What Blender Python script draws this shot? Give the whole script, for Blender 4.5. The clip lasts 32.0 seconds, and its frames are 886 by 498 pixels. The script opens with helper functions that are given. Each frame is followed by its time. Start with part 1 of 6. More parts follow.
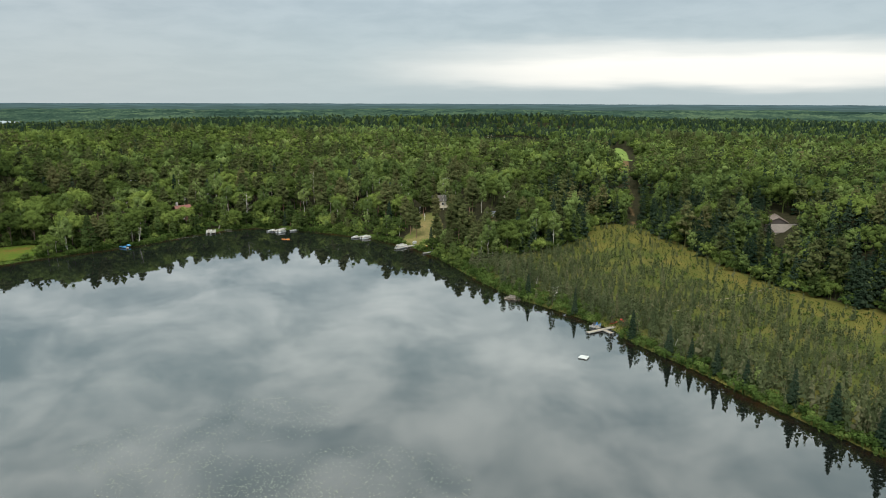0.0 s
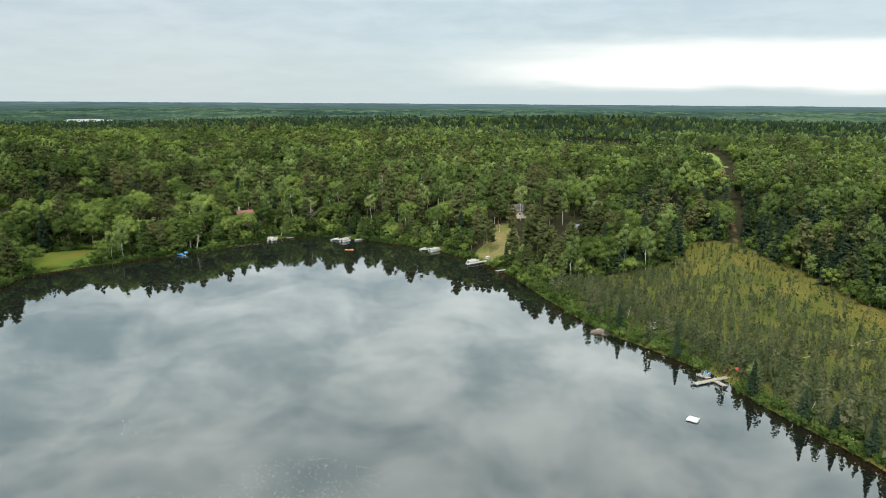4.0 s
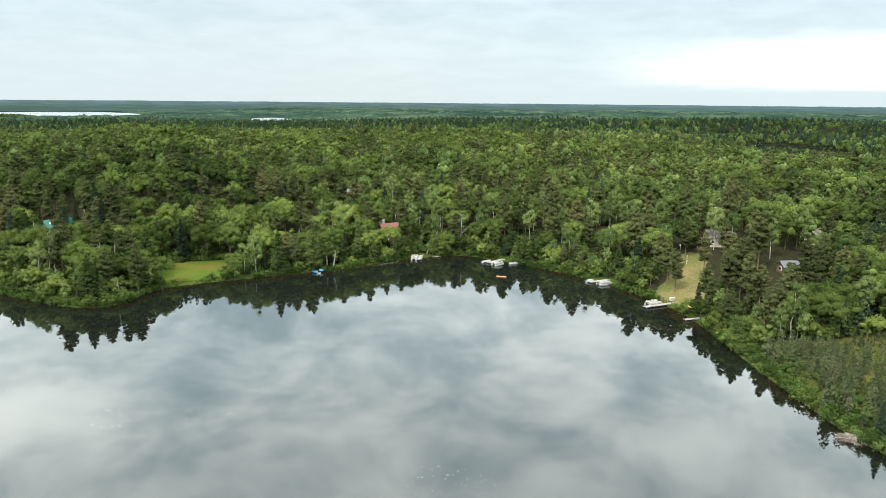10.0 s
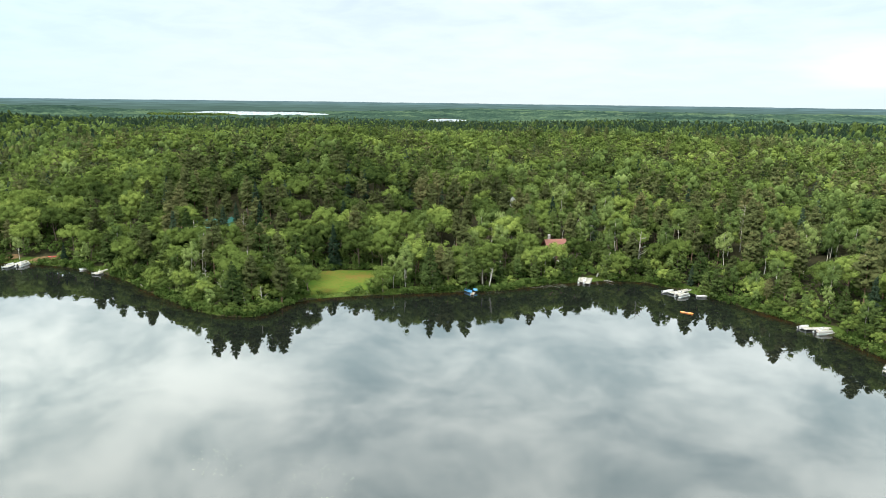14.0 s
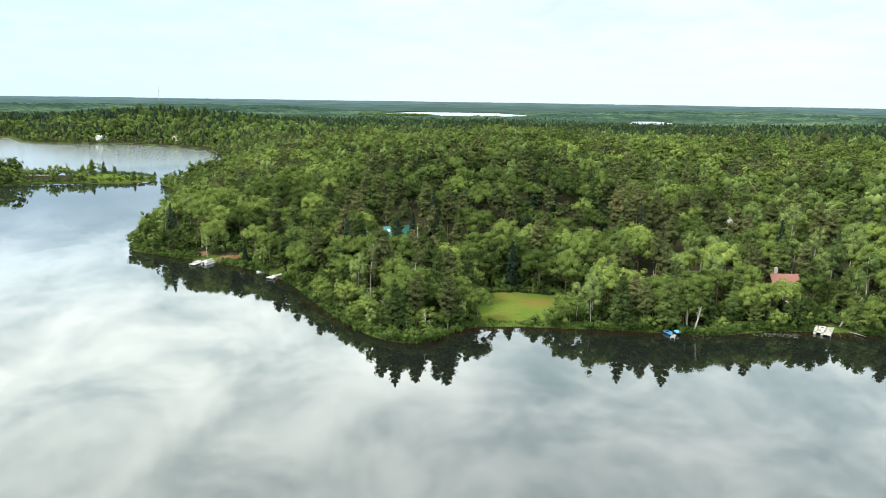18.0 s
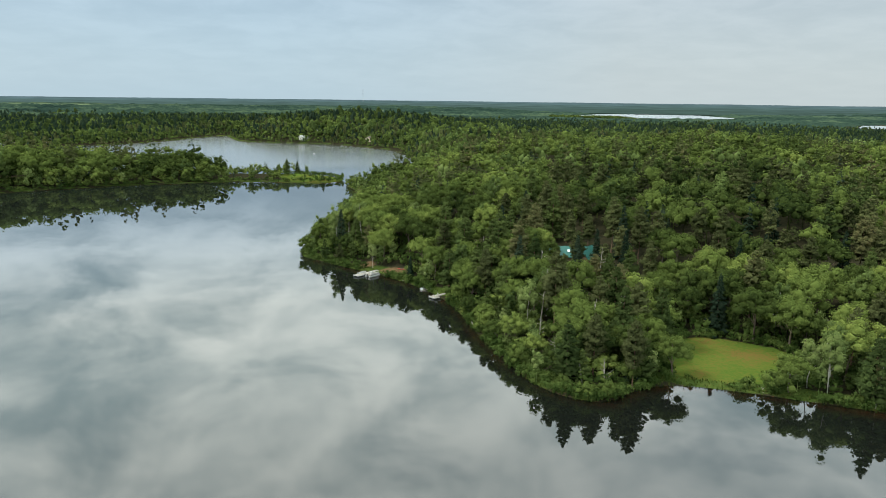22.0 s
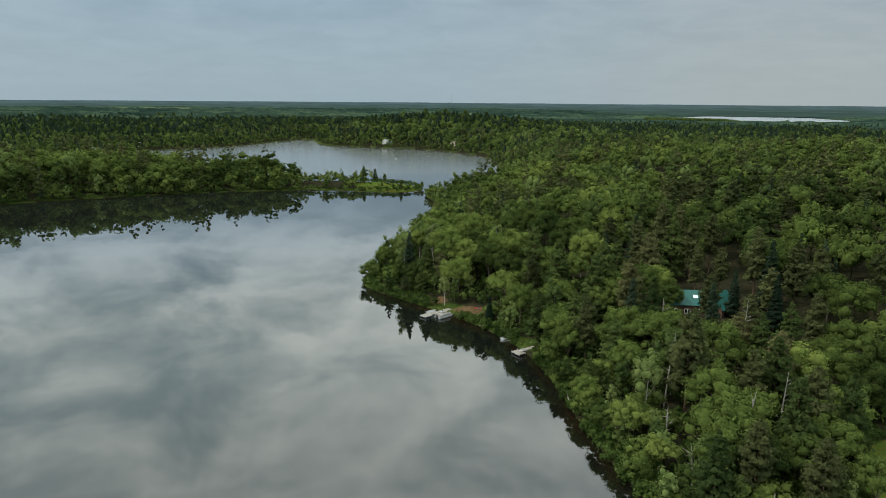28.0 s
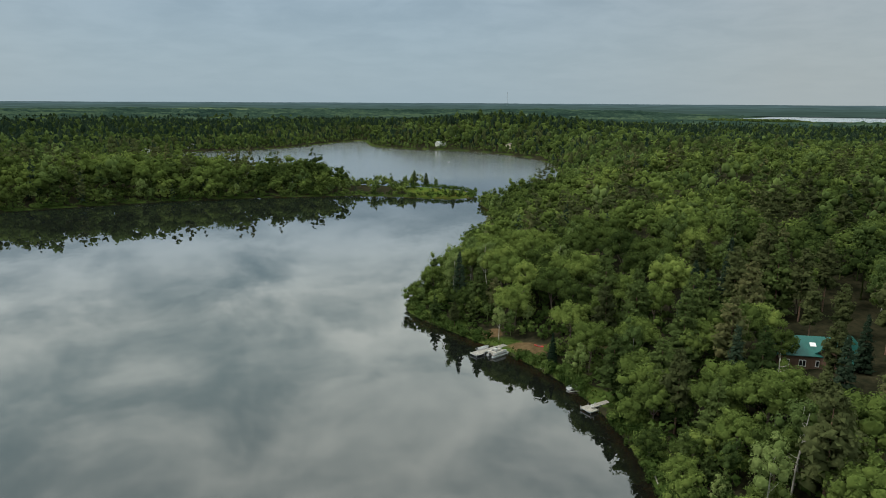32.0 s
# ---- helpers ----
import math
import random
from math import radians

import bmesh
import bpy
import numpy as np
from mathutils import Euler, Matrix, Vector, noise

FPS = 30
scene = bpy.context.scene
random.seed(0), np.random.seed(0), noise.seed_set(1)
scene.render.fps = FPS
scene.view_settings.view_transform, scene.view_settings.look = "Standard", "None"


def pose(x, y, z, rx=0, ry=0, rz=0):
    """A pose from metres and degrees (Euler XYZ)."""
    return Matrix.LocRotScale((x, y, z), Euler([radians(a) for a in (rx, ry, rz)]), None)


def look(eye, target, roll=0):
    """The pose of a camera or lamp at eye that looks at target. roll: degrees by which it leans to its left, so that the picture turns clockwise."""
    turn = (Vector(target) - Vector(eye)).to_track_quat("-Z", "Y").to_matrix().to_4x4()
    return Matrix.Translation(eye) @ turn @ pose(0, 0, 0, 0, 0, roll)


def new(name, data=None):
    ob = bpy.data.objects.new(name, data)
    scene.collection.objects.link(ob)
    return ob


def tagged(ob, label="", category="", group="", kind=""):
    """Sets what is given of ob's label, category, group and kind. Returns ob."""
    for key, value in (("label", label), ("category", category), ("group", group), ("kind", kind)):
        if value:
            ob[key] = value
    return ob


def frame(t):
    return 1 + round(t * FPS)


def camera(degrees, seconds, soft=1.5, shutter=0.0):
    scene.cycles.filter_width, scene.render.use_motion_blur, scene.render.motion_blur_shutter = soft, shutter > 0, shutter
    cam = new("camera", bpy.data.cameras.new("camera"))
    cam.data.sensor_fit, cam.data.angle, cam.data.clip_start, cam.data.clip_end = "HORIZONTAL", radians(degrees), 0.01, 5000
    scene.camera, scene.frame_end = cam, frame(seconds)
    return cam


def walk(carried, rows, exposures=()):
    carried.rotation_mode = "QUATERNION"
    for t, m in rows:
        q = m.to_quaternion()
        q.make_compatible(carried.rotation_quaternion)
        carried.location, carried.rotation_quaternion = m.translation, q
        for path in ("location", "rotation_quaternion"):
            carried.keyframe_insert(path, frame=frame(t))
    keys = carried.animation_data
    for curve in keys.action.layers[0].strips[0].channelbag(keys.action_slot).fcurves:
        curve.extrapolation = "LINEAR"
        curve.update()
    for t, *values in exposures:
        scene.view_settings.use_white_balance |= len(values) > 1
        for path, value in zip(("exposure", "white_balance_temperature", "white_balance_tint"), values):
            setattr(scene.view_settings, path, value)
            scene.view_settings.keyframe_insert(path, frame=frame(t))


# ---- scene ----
# ---- camera and its path ----
cam = camera(65.25, 32.0, 0.7)
PATH = [
    (0.0, (0.00, -0.00, 54.00), (0.00, 195.59, 12.25), 0.176),
    (0.5, (0.04, 3.01, 54.00), (-2.33, 198.60, 12.32), 0.209),
    (1.0, (0.06, 6.02, 53.99), (-4.69, 201.58, 12.36), 0.230),
    (1.5, (0.03, 9.08, 53.99), (-7.09, 204.56, 12.33), 0.250),
    (2.0, (-0.07, 12.20, 54.00), (-9.52, 207.58, 12.32), 0.255),
    (2.5, (-0.23, 15.36, 54.00), (-12.01, 210.62, 12.33), 0.267),
    (3.0, (-0.45, 18.57, 54.02), (-15.00, 213.63, 12.32), 0.301),
    (3.5, (-0.70, 21.81, 54.03), (-18.57, 216.59, 12.30), 0.346),
    (5.5, (-2.22, 35.33, 54.25), (-32.89, 228.50, 12.47), 0.399),
    (6.0, (-2.71, 38.63, 54.29), (-36.55, 231.26, 12.51), 0.398),
    (6.5, (-3.23, 41.89, 54.32), (-40.07, 233.98, 12.55), 0.416),
    (7.0, (-3.80, 45.14, 54.35), (-44.15, 236.52, 12.58), 0.437),
    (7.5, (-4.45, 48.38, 54.37), (-48.92, 238.84, 12.60), 0.450),
    (8.0, (-5.17, 51.60, 54.38), (-53.79, 241.04, 12.58), 0.465),
    (8.5, (-5.96, 54.80, 54.39), (-58.64, 243.15, 12.54), 0.470),
    (9.0, (-6.82, 58.00, 54.39), (-63.61, 245.14, 12.52), 0.470),
    (9.5, (-7.73, 61.18, 54.39), (-68.97, 246.90, 12.44), 0.479),
    (10.0, (-8.70, 64.38, 54.37), (-74.49, 248.53, 12.40), 0.495),
    (10.5, (-9.75, 67.58, 54.35), (-80.11, 250.03, 12.36), 0.500),
    (11.0, (-10.86, 70.79, 54.30), (-85.62, 251.47, 12.26), 0.489),
    (11.5, (-12.06, 73.99, 54.24), (-91.11, 252.82, 12.18), 0.483),
    (12.0, (-13.33, 77.15, 54.16), (-96.70, 254.01, 12.09), 0.487),
    (12.5, (-14.65, 80.27, 54.07), (-102.41, 255.00, 12.01), 0.525),
    (13.0, (-16.03, 83.35, 53.98), (-109.78, 254.96, 11.97), 0.594),
    (13.5, (-17.48, 86.39, 53.90), (-119.87, 253.00, 11.96), 0.671),
    (14.0, (-18.96, 89.40, 53.83), (-127.74, 251.90, 11.90), 0.746),
    (14.5, (-20.49, 92.36, 53.76), (-134.83, 251.01, 11.84), 0.797),
    (16.5, (-28.08, 103.54, 53.72), (-162.89, 245.15, 11.61), 0.838),
    (17.0, (-30.15, 106.14, 53.73), (-170.06, 242.69, 11.57), 0.851),
    (17.5, (-32.25, 108.69, 53.74), (-177.09, 240.00, 11.52), 0.860),
    (18.0, (-34.43, 111.19, 53.75), (-183.96, 237.10, 11.47), 0.851),
    (18.5, (-36.72, 113.60, 53.77), (-190.91, 233.74, 11.44), 0.823),
    (19.0, (-39.12, 115.93, 53.79), (-197.79, 230.07, 11.40), 0.782),
    (19.5, (-41.61, 118.18, 53.80), (-204.53, 226.14, 11.38), 0.745),
    (20.0, (-44.18, 120.34, 53.81), (-210.93, 222.31, 11.39), 0.749),
    (20.5, (-46.84, 122.41, 53.81), (-216.45, 219.53, 11.38), 0.759),
    (21.0, (-49.58, 124.40, 53.78), (-222.01, 216.39, 11.31), 0.749),
    (21.5, (-52.41, 126.30, 53.75), (-227.66, 212.81, 11.26), 0.721),
    (22.0, (-55.31, 128.14, 53.70), (-233.11, 209.26, 11.19), 0.701),
    (22.5, (-58.26, 129.89, 53.64), (-238.20, 206.16, 11.19), 0.692),
    (23.0, (-61.25, 131.56, 53.58), (-241.93, 206.09, 11.14), 0.684),
    (23.5, (-64.29, 133.11, 53.51), (-245.00, 207.59, 11.11), 0.637),
    (24.0, (-67.37, 134.58, 53.45), (-248.63, 207.73, 11.11), 0.580),
    (24.5, (-70.45, 135.99, 53.39), (-252.67, 206.73, 11.05), 0.531),
    (25.0, (-73.55, 137.36, 53.35), (-256.57, 206.03, 11.06), 0.507),
    (25.5, (-76.68, 138.68, 53.33), (-260.42, 205.45, 11.11), 0.491),
    (27.5, (-89.42, 143.41, 53.43), (-275.55, 203.29, 11.36), 0.442),
    (28.0, (-92.58, 144.47, 53.46), (-279.32, 202.47, 11.43), 0.442),
    (28.5, (-95.73, 145.49, 53.50), (-282.99, 201.78, 11.45), 0.427),
    (29.0, (-98.86, 146.47, 53.52), (-286.40, 201.80, 11.49), 0.411),
    (29.5, (-101.96, 147.38, 53.53), (-289.61, 202.37, 11.52), 0.389),
    (30.0, (-105.08, 148.25, 53.52), (-293.68, 199.89, 11.54), 0.369),
    (30.5, (-108.18, 149.11, 53.51), (-297.74, 197.16, 11.57), 0.355),
    (31.0, (-111.29, 149.96, 53.51), (-300.94, 197.70, 11.60), 0.347),
    (31.5, (-114.42, 150.79, 53.51), (-304.61, 196.26, 11.57), 0.328),
    (32.0, (-117.56, 151.61, 53.52), (-308.27, 194.85, 11.58), 0.305),
]
EXPO = [(0, 0.26), (3, 0.48), (6, 0.70), (9, 0.84), (13, 0.98), (16, 1.14), (18, 1.12), (19, 1.0), (20, 0.82), (21, 0.62), (23, 0.20), (25, -0.06), (32, -0.16)]
walk(cam, [(t, look(eye, target, roll)) for t, eye, target, roll in PATH], EXPO)


# ---- small node helpers ----
class Nodes:
    """Short-hand for building a node tree."""

    def __init__(self, tree):
        self.tree = tree

    def add(self, kind, **values):
        node = self.tree.nodes.new(kind)
        for key, value in values.items():
            if key.startswith("i_"):
                node.inputs[key[2:].replace("_", " ")].default_value = value
            else:
                setattr(node, key, value)
        return node

    def link(self, a, b):
        self.tree.links.new(a, b)

    def math(self, op, a, b=None, clamp=False):
        node = self.tree.nodes.new("ShaderNodeMath")
        node.operation, node.use_clamp = op, clamp
        for k, v in enumerate((a, b)):
            if v is None:
                continue
            if isinstance(v, (int, float)):
                node.inputs[k].default_value = v
            else:
                self.link(v, node.inputs[k])
        return node.outputs[0]

    def ramp(self, fac, stops, mode="LINEAR"):
        node = self.tree.nodes.new("ShaderNodeValToRGB")
        node.color_ramp.interpolation = mode
        el = node.color_ramp.elements
        while len(el) < len(stops):
            el.new(0.5)
        for e, (p, c) in zip(el, stops):
            e.position, e.color = p, (*c, 1)
        self.link(fac, node.inputs[0])
        return node.outputs[0]

    def noise(self, vec, scale, detail=3.0, rough=0.55, distort=0.0):
        node = self.add("ShaderNodeTexNoise", i_Scale=scale, i_Detail=detail, i_Roughness=rough, i_Distortion=distort)
        if vec is not None:
            self.link(vec, node.inputs["Vector"])
        return node.outputs["Fac"]

    def mix(self, fac, a, b, blend="MIX"):
        node = self.tree.nodes.new("ShaderNodeMix")
        node.data_type, node.blend_type = "RGBA", blend
        for sock, v in ((node.inputs[0], fac), (node.inputs[6], a), (node.inputs[7], b)):
            if isinstance(v, (int, float)):
                sock.default_value = v
            elif isinstance(v, tuple):
                sock.default_value = (*v, 1)
            else:
                self.link(v, sock)
        return node.outputs[2]


# ---- sky, sun ----
SUN_ELEVATION, SUN_TURN = 50.0, 195.0
world = bpy.data.worlds.new("overcast_sky")
scene.world = world
world.use_nodes = True
wn = Nodes(world.node_tree)
world.node_tree.nodes.clear()
sky = wn.add("ShaderNodeTexSky", sky_type="NISHITA", sun_disc=False, sun_elevation=radians(SUN_ELEVATION),
             sun_rotation=radians(SUN_TURN), air_density=1.0, dust_density=2.0)
coord = wn.add("ShaderNodeTexCoord").outputs["Generated"]
split = wn.add("ShaderNodeSeparateXYZ")
wn.link(coord, split.inputs[0])
up = wn.math("MAXIMUM", split.outputs[2], 0.0)
height = wn.math("ADD", up, 0.16)
flat = wn.add("ShaderNodeCombineXYZ")
wn.link(wn.math("DIVIDE", split.outputs[0], height), flat.inputs[0])
wn.link(wn.math("DIVIDE", split.outputs[1], height), flat.inputs[1])
clouds_large = wn.noise(flat.outputs[0], 0.9, 2.0, 0.5, 0.3)
clouds_small = wn.noise(flat.outputs[0], 3.2, 5.0, 0.58, 0.3)
cloud = wn.math("ADD", wn.math("MULTIPLY", clouds_large, 0.42), wn.math("MULTIPLY", clouds_small, 0.58))
cover = wn.ramp(cloud, [(0.34, (0.0, 0.0, 0.0)), (0.66, (1.0, 1.0, 1.0))], "EASE")
# the cloud sheet thins out to an even veil towards the horizon
even = wn.ramp(up, [(0.0, (0.97, 0.97, 0.97)), (0.13, (0.80, 0.80, 0.80)), (0.20, (0.0, 0.0, 0.0))])
cover = wn.mix(even, cover, (0.55, 0.55, 0.55))
SKY_DARK, SKY_LIGHT = (0.31, 0.40, 0.42), (0.87, 0.92, 0.88)
veil = wn.mix(cover, SKY_DARK, SKY_LIGHT)
# an overcast sky is about three times as bright overhead as at the horizon
lift = wn.ramp(up, [(0.0, (0.263, 0.277, 0.291)), (0.13, (0.236, 0.253, 0.277)), (0.20, (0.50, 0.51, 0.52)), (0.36, (0.92, 0.92, 0.90)), (0.6, (1.0, 1.0, 0.98))])
veil = wn.mix(1.0, veil, lift, "MULTIPLY")
# the western sky is a colder, bluer grey
west = wn.ramp(wn.math("MULTIPLY", split.outputs[0], -1.0), [(0.15, (1.0, 1.0, 1.0)), (0.45, (1.02, 0.99, 0.98)), (0.78, (1.0, 0.99, 1.0)), (0.98, (0.88, 0.985, 1.09))])
west = wn.mix(wn.ramp(up, [(0.14, (0, 0, 0)), (0.28, (1, 1, 1))]), west, (1.0, 1.0, 1.0))
veil = wn.mix(1.0, veil, west, "MULTIPLY")
# and brightened higher up, out of view, to lift the water's reflection
high_west = wn.ramp(wn.math("MULTIPLY", split.outputs[0], -1.0), [(0.58, (0, 0, 0)), (0.88, (1, 1, 1))], "EASE")
high_west = wn.math("MULTIPLY", high_west, wn.ramp(up, [(0.15, (0, 0, 0)), (0.30, (1, 1, 1))], "EASE"))
veil = wn.mix(1.0, veil, wn.mix(high_west, (1.0, 1.0, 1.0), (1.14, 1.13, 1.10)), "MULTIPLY")
# a bright break between the clouds low in the north-east
side = wn.math("ADD", wn.math("MULTIPLY", split.outputs[0], 0.62), wn.math("MULTIPLY", split.outputs[1], 0.78))
side = wn.ramp(side, [(0.66, (0, 0, 0)), (0.90, (1, 1, 1))], "EASE")
streak = wn.add("ShaderNodeVectorMath", operation="MULTIPLY")
wn.link(coord, streak.inputs[0])
streak.inputs[1].default_value = (3.0, 3.0, 26.0)
wob = wn.math("ADD", up, wn.math("MULTIPLY", wn.math("SUBTRACT", wn.noise(streak.outputs[0], 1.0, 4.0), 0.5), 0.045))
gap = wn.ramp(wob, [(0.010, (0, 0, 0)), (0.032, (0.9, 0.9, 0.9)), (0.050, (1, 1, 1)), (0.066, (0.55, 0.55, 0.55)), (0.086, (0, 0, 0))], "EASE")
veil = wn.mix(wn.math("MULTIPLY", side, gap), veil, (0.345, 0.338, 0.315))
back_sky = wn.add("ShaderNodeBackground", i_Strength=0.10)
wn.link(sky.outputs[0], back_sky.inputs[0])
back_veil = wn.add("ShaderNodeBackground", i_Strength=2.8)
wn.link(veil, back_veil.inputs[0])
both = wn.add("ShaderNodeMixShader", i_Fac=0.88)
wn.link(back_sky.outputs[0], both.inputs[1])
wn.link(back_veil.outputs[0], both.inputs[2])
wn.link(both.outputs[0], wn.add("ShaderNodeOutputWorld").inputs[0])

sun = new("sun", bpy.data.lights.new("sun", "SUN"))
sun.data.energy, sun.data.angle, sun.data.color = 2.75, radians(12), (1.0, 0.95, 0.88)
az, el = radians(SUN_TURN), radians(SUN_ELEVATION)
sun.matrix_world = look((math.sin(az) * math.cos(el) * 300, math.cos(az) * math.cos(el) * 300, math.sin(el) * 300), (0, 0, 0))


# ---- materials ----
def material(name):
    mat = bpy.data.materials.new(name)
    mat.use_nodes = True
    mat.node_tree.nodes.clear()
    return mat, Nodes(mat.node_tree)


def plain(name, colour, rough=0.7, metal=0.0, grain=0.12, scale=6.0, bump=0.0):
    """A painted, wooden or metal surface with grain at two scales."""
    mat, n = material(name)
    pos = n.add("ShaderNodeTexCoord").outputs["Object"]
    fac = n.math("ADD", n.math("MULTIPLY", n.noise(pos, scale, 4.0), 0.6), n.math("MULTIPLY", n.noise(pos, scale * 0.15, 2.0), 0.4))
    low = tuple(max(0.0, c * (1 - grain * 2)) for c in colour)
    high = tuple(min(1.0, c * (1 + grain * 2)) for c in colour)
    col = n.ramp(fac, [(0.3, low), (0.7, high)])
    s = n.add("ShaderNodeBsdfPrincipled", i_Roughness=rough, i_Metallic=metal)
    n.link(col, s.inputs["Base Color"])
    if bump:
        b = n.add("ShaderNodeBump", i_Strength=bump, i_Distance=0.02)
        n.link(fac, b.inputs["Height"])
        n.link(b.outputs[0], s.inputs["Normal"])
    n.link(s.outputs[0], n.add("ShaderNodeOutputMaterial").inputs[0])
    return mat


def foliage(name, dark, light, joined=False, clear=0.2, patch=None):
    """Leaves: each tree has a tone of its own; light shines through a little."""
    mat, n = material(name)
    pos = n.add("ShaderNodeNewGeometry")
    if joined:
        tone = n.add("ShaderNodeAttribute", attribute_name="tone").outputs["Fac"]
    else:
        tone = n.add("ShaderNodeObjectInfo").outputs["Random"]
    fine = n.noise(pos.outputs["Position"], 0.9, 2.0)
    isle = pos.outputs["Random Per Island"]
    fac = n.math("ADD", n.math("ADD", n.math("MULTIPLY", tone, 0.62), n.math("MULTIPLY", fine, 0.18)), n.math("MULTIPLY", isle, 0.2))
    stops = [(0.15, dark), (0.85, light)]
    if patch:
        stops = [(0.12, dark), (0.62, light), (0.9, patch)]
    col = n.ramp(fac, stops)
    d = n.add("ShaderNodeBsdfDiffuse", i_Roughness=0.6)
    t = n.add("ShaderNodeBsdfTranslucent")
    n.link(col, d.inputs[0])
    n.link(col, t.inputs[0])
    m = n.add("ShaderNodeMixShader", i_Fac=clear)
    n.link(d.outputs[0], m.inputs[1])
    n.link(t.outputs[0], m.inputs[2])
    n.link(m.outputs[0], n.add("ShaderNodeOutputMaterial").inputs[0])
    return mat


GREENS = {
    "oak": ((0.022, 0.036, 0.011), (0.108, 0.148, 0.036), (0.190, 0.236, 0.058)),
    "aspen": ((0.042, 0.068, 0.021), (0.126, 0.172, 0.052), (0.188, 0.228, 0.080)),
    "pine": ((0.034, 0.042, 0.017), (0.088, 0.102, 0.039), (0.128, 0.116, 0.052)),
    "white_pine": ((0.028, 0.045, 0.015), (0.090, 0.122, 0.036), None),
    # bluer green: spruce's own, and also the haze of the far woods
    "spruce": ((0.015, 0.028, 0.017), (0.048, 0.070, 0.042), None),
    "bog": ((0.038, 0.052, 0.024), (0.082, 0.096, 0.044), (0.122, 0.118, 0.070)),
    "shrub": ((0.022, 0.040, 0.010), (0.062, 0.098, 0.024), (0.105, 0.138, 0.038)),
}
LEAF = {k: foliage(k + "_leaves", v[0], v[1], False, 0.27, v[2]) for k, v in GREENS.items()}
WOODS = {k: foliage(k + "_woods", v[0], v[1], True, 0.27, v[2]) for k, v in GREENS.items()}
BARK = plain("grey_brown_bark", (0.10, 0.075, 0.055), 0.9, 0, 0.25, 5.0, 0.4)
BIRCH = plain("white_birch_bark", (0.36, 0.34, 0.30), 0.8, 0, 0.25, 3.0, 0.2)
DEAD = plain("bleached_dead_wood", (0.25, 0.23, 0.20), 0.9, 0, 0.2, 4.0, 0.3)
PINE_BARK = plain("reddish_pine_bark", (0.15, 0.085, 0.055), 0.9, 0, 0.25, 4.0, 0.4)


# ---- the plan: shores, bog, meadow, clearings ----
def smooth_line(points, rounds=3, closed=True):
    """Round off the corners of an outline."""
    p = np.array(points, float)
    for _ in range(rounds):
        q = np.roll(p, -1, 0) if closed else p[1:]
        a = p if closed else p[:-1]
        p = np.stack([a * 0.75 + q * 0.25, a * 0.25 + q * 0.75], 1).reshape(-1, 2)
    return p


EAST_SHORE = [(112, 20), (90, 58), (69, 98), (61, 113), (52, 134), (46, 145), (42.6, 153), (41.4, 159.5), (37, 166), (28, 178),
              (20, 187), (13, 202), (5, 220), (-3, 240), (-9, 252), (-18, 262)]
NORTH_SHORE = [(-33, 276), (-53, 286), (-70, 292), (-84, 296), (-96, 286), (-106, 274), (-113, 258), (-122, 252),
               (-134, 240), (-142, 232), (-151, 222), (-152, 213), (-149, 205), (-152, 200), (-160, 196)]
WEST_POINT = [(-174, 197), (-192, 199.5), (-211, 203.5), (-228, 204), (-244, 200), (-254, 196), (-266, 190),
              (-279, 183), (-289, 180), (-297, 184), (-326, 200), (-375, 226), (-434, 249), (-466, 250), (-479, 253), (-481, 263)]
UPPER_LAKE = [(-490, 279), (-515, 306), (-570, 336), (-640, 363), (-722, 384), (-785, 374), (-858, 342),
              (-880, 296), (-905, 274), (-940, 250), (-1000, 254), (-1062, 254), (-1030, 225), (-965, 180), (-905, 130), (-880, 60),
              (-840, 0), (-760, 0), (-680, 40), (-600, 90), (-580, 150), (-564, 195), (-548, 230), (-530, 252), (-510, 261), (-498, 258)]
WEST_SHORE = [(-490, 251), (-489, 241), (-503, 215), (-512, 185), (-515, 150), (-511, 110), (-502, 70), (-488, 25),
              (-470, -30), (-440, -100)]
SOUTH_SHORE = [(-350, -250), (-100, -300), (150, -250), (190, -120), (140, -20)]
LAKE = smooth_line(EAST_SHORE + NORTH_SHORE + WEST_POINT + UPPER_LAKE + WEST_SHORE + SOUTH_SHORE, 2)
BOG = smooth_line([(4, 226), (20, 233), (40, 247), (60, 274), (66, 300), (82, 304), (88, 268), (90, 241), (93, 212),
                   (100, 190), (114, 167), (150, 122), (230, 40), (150, -10), (108, 30), (66, 104), (40, 154), (13, 203)], 2)
MEADOW = smooth_line([(-166, 233), (-172, 245), (-158, 256), (-149, 256), (-140, 244), (-147, 230), (-154, 222)], 2)
LAWN = smooth_line([(-12, 257), (-4, 255), (0, 272), (-1, 292), (-5, 304), (-11, 300), (-12, 280), (-17, 265)], 2)
TIP_MEADOW = smooth_line([(-489, 251), (-490, 240), (-505, 216), (-525, 222), (-545, 245), (-520, 260)], 2)
SAND_W = smooth_line([(-259, 196.5), (-250, 199.5), (-248, 204), (-251, 207), (-255, 203)], 2)
SAND_SPOTS = [(-264, 196.5, 2.6), (-244, 216, 2.2), (-229.5, 210.5, 1.8), (-212.5, 259, 2.6), (11, 273, 2.4), (14, 280, 1.6)]


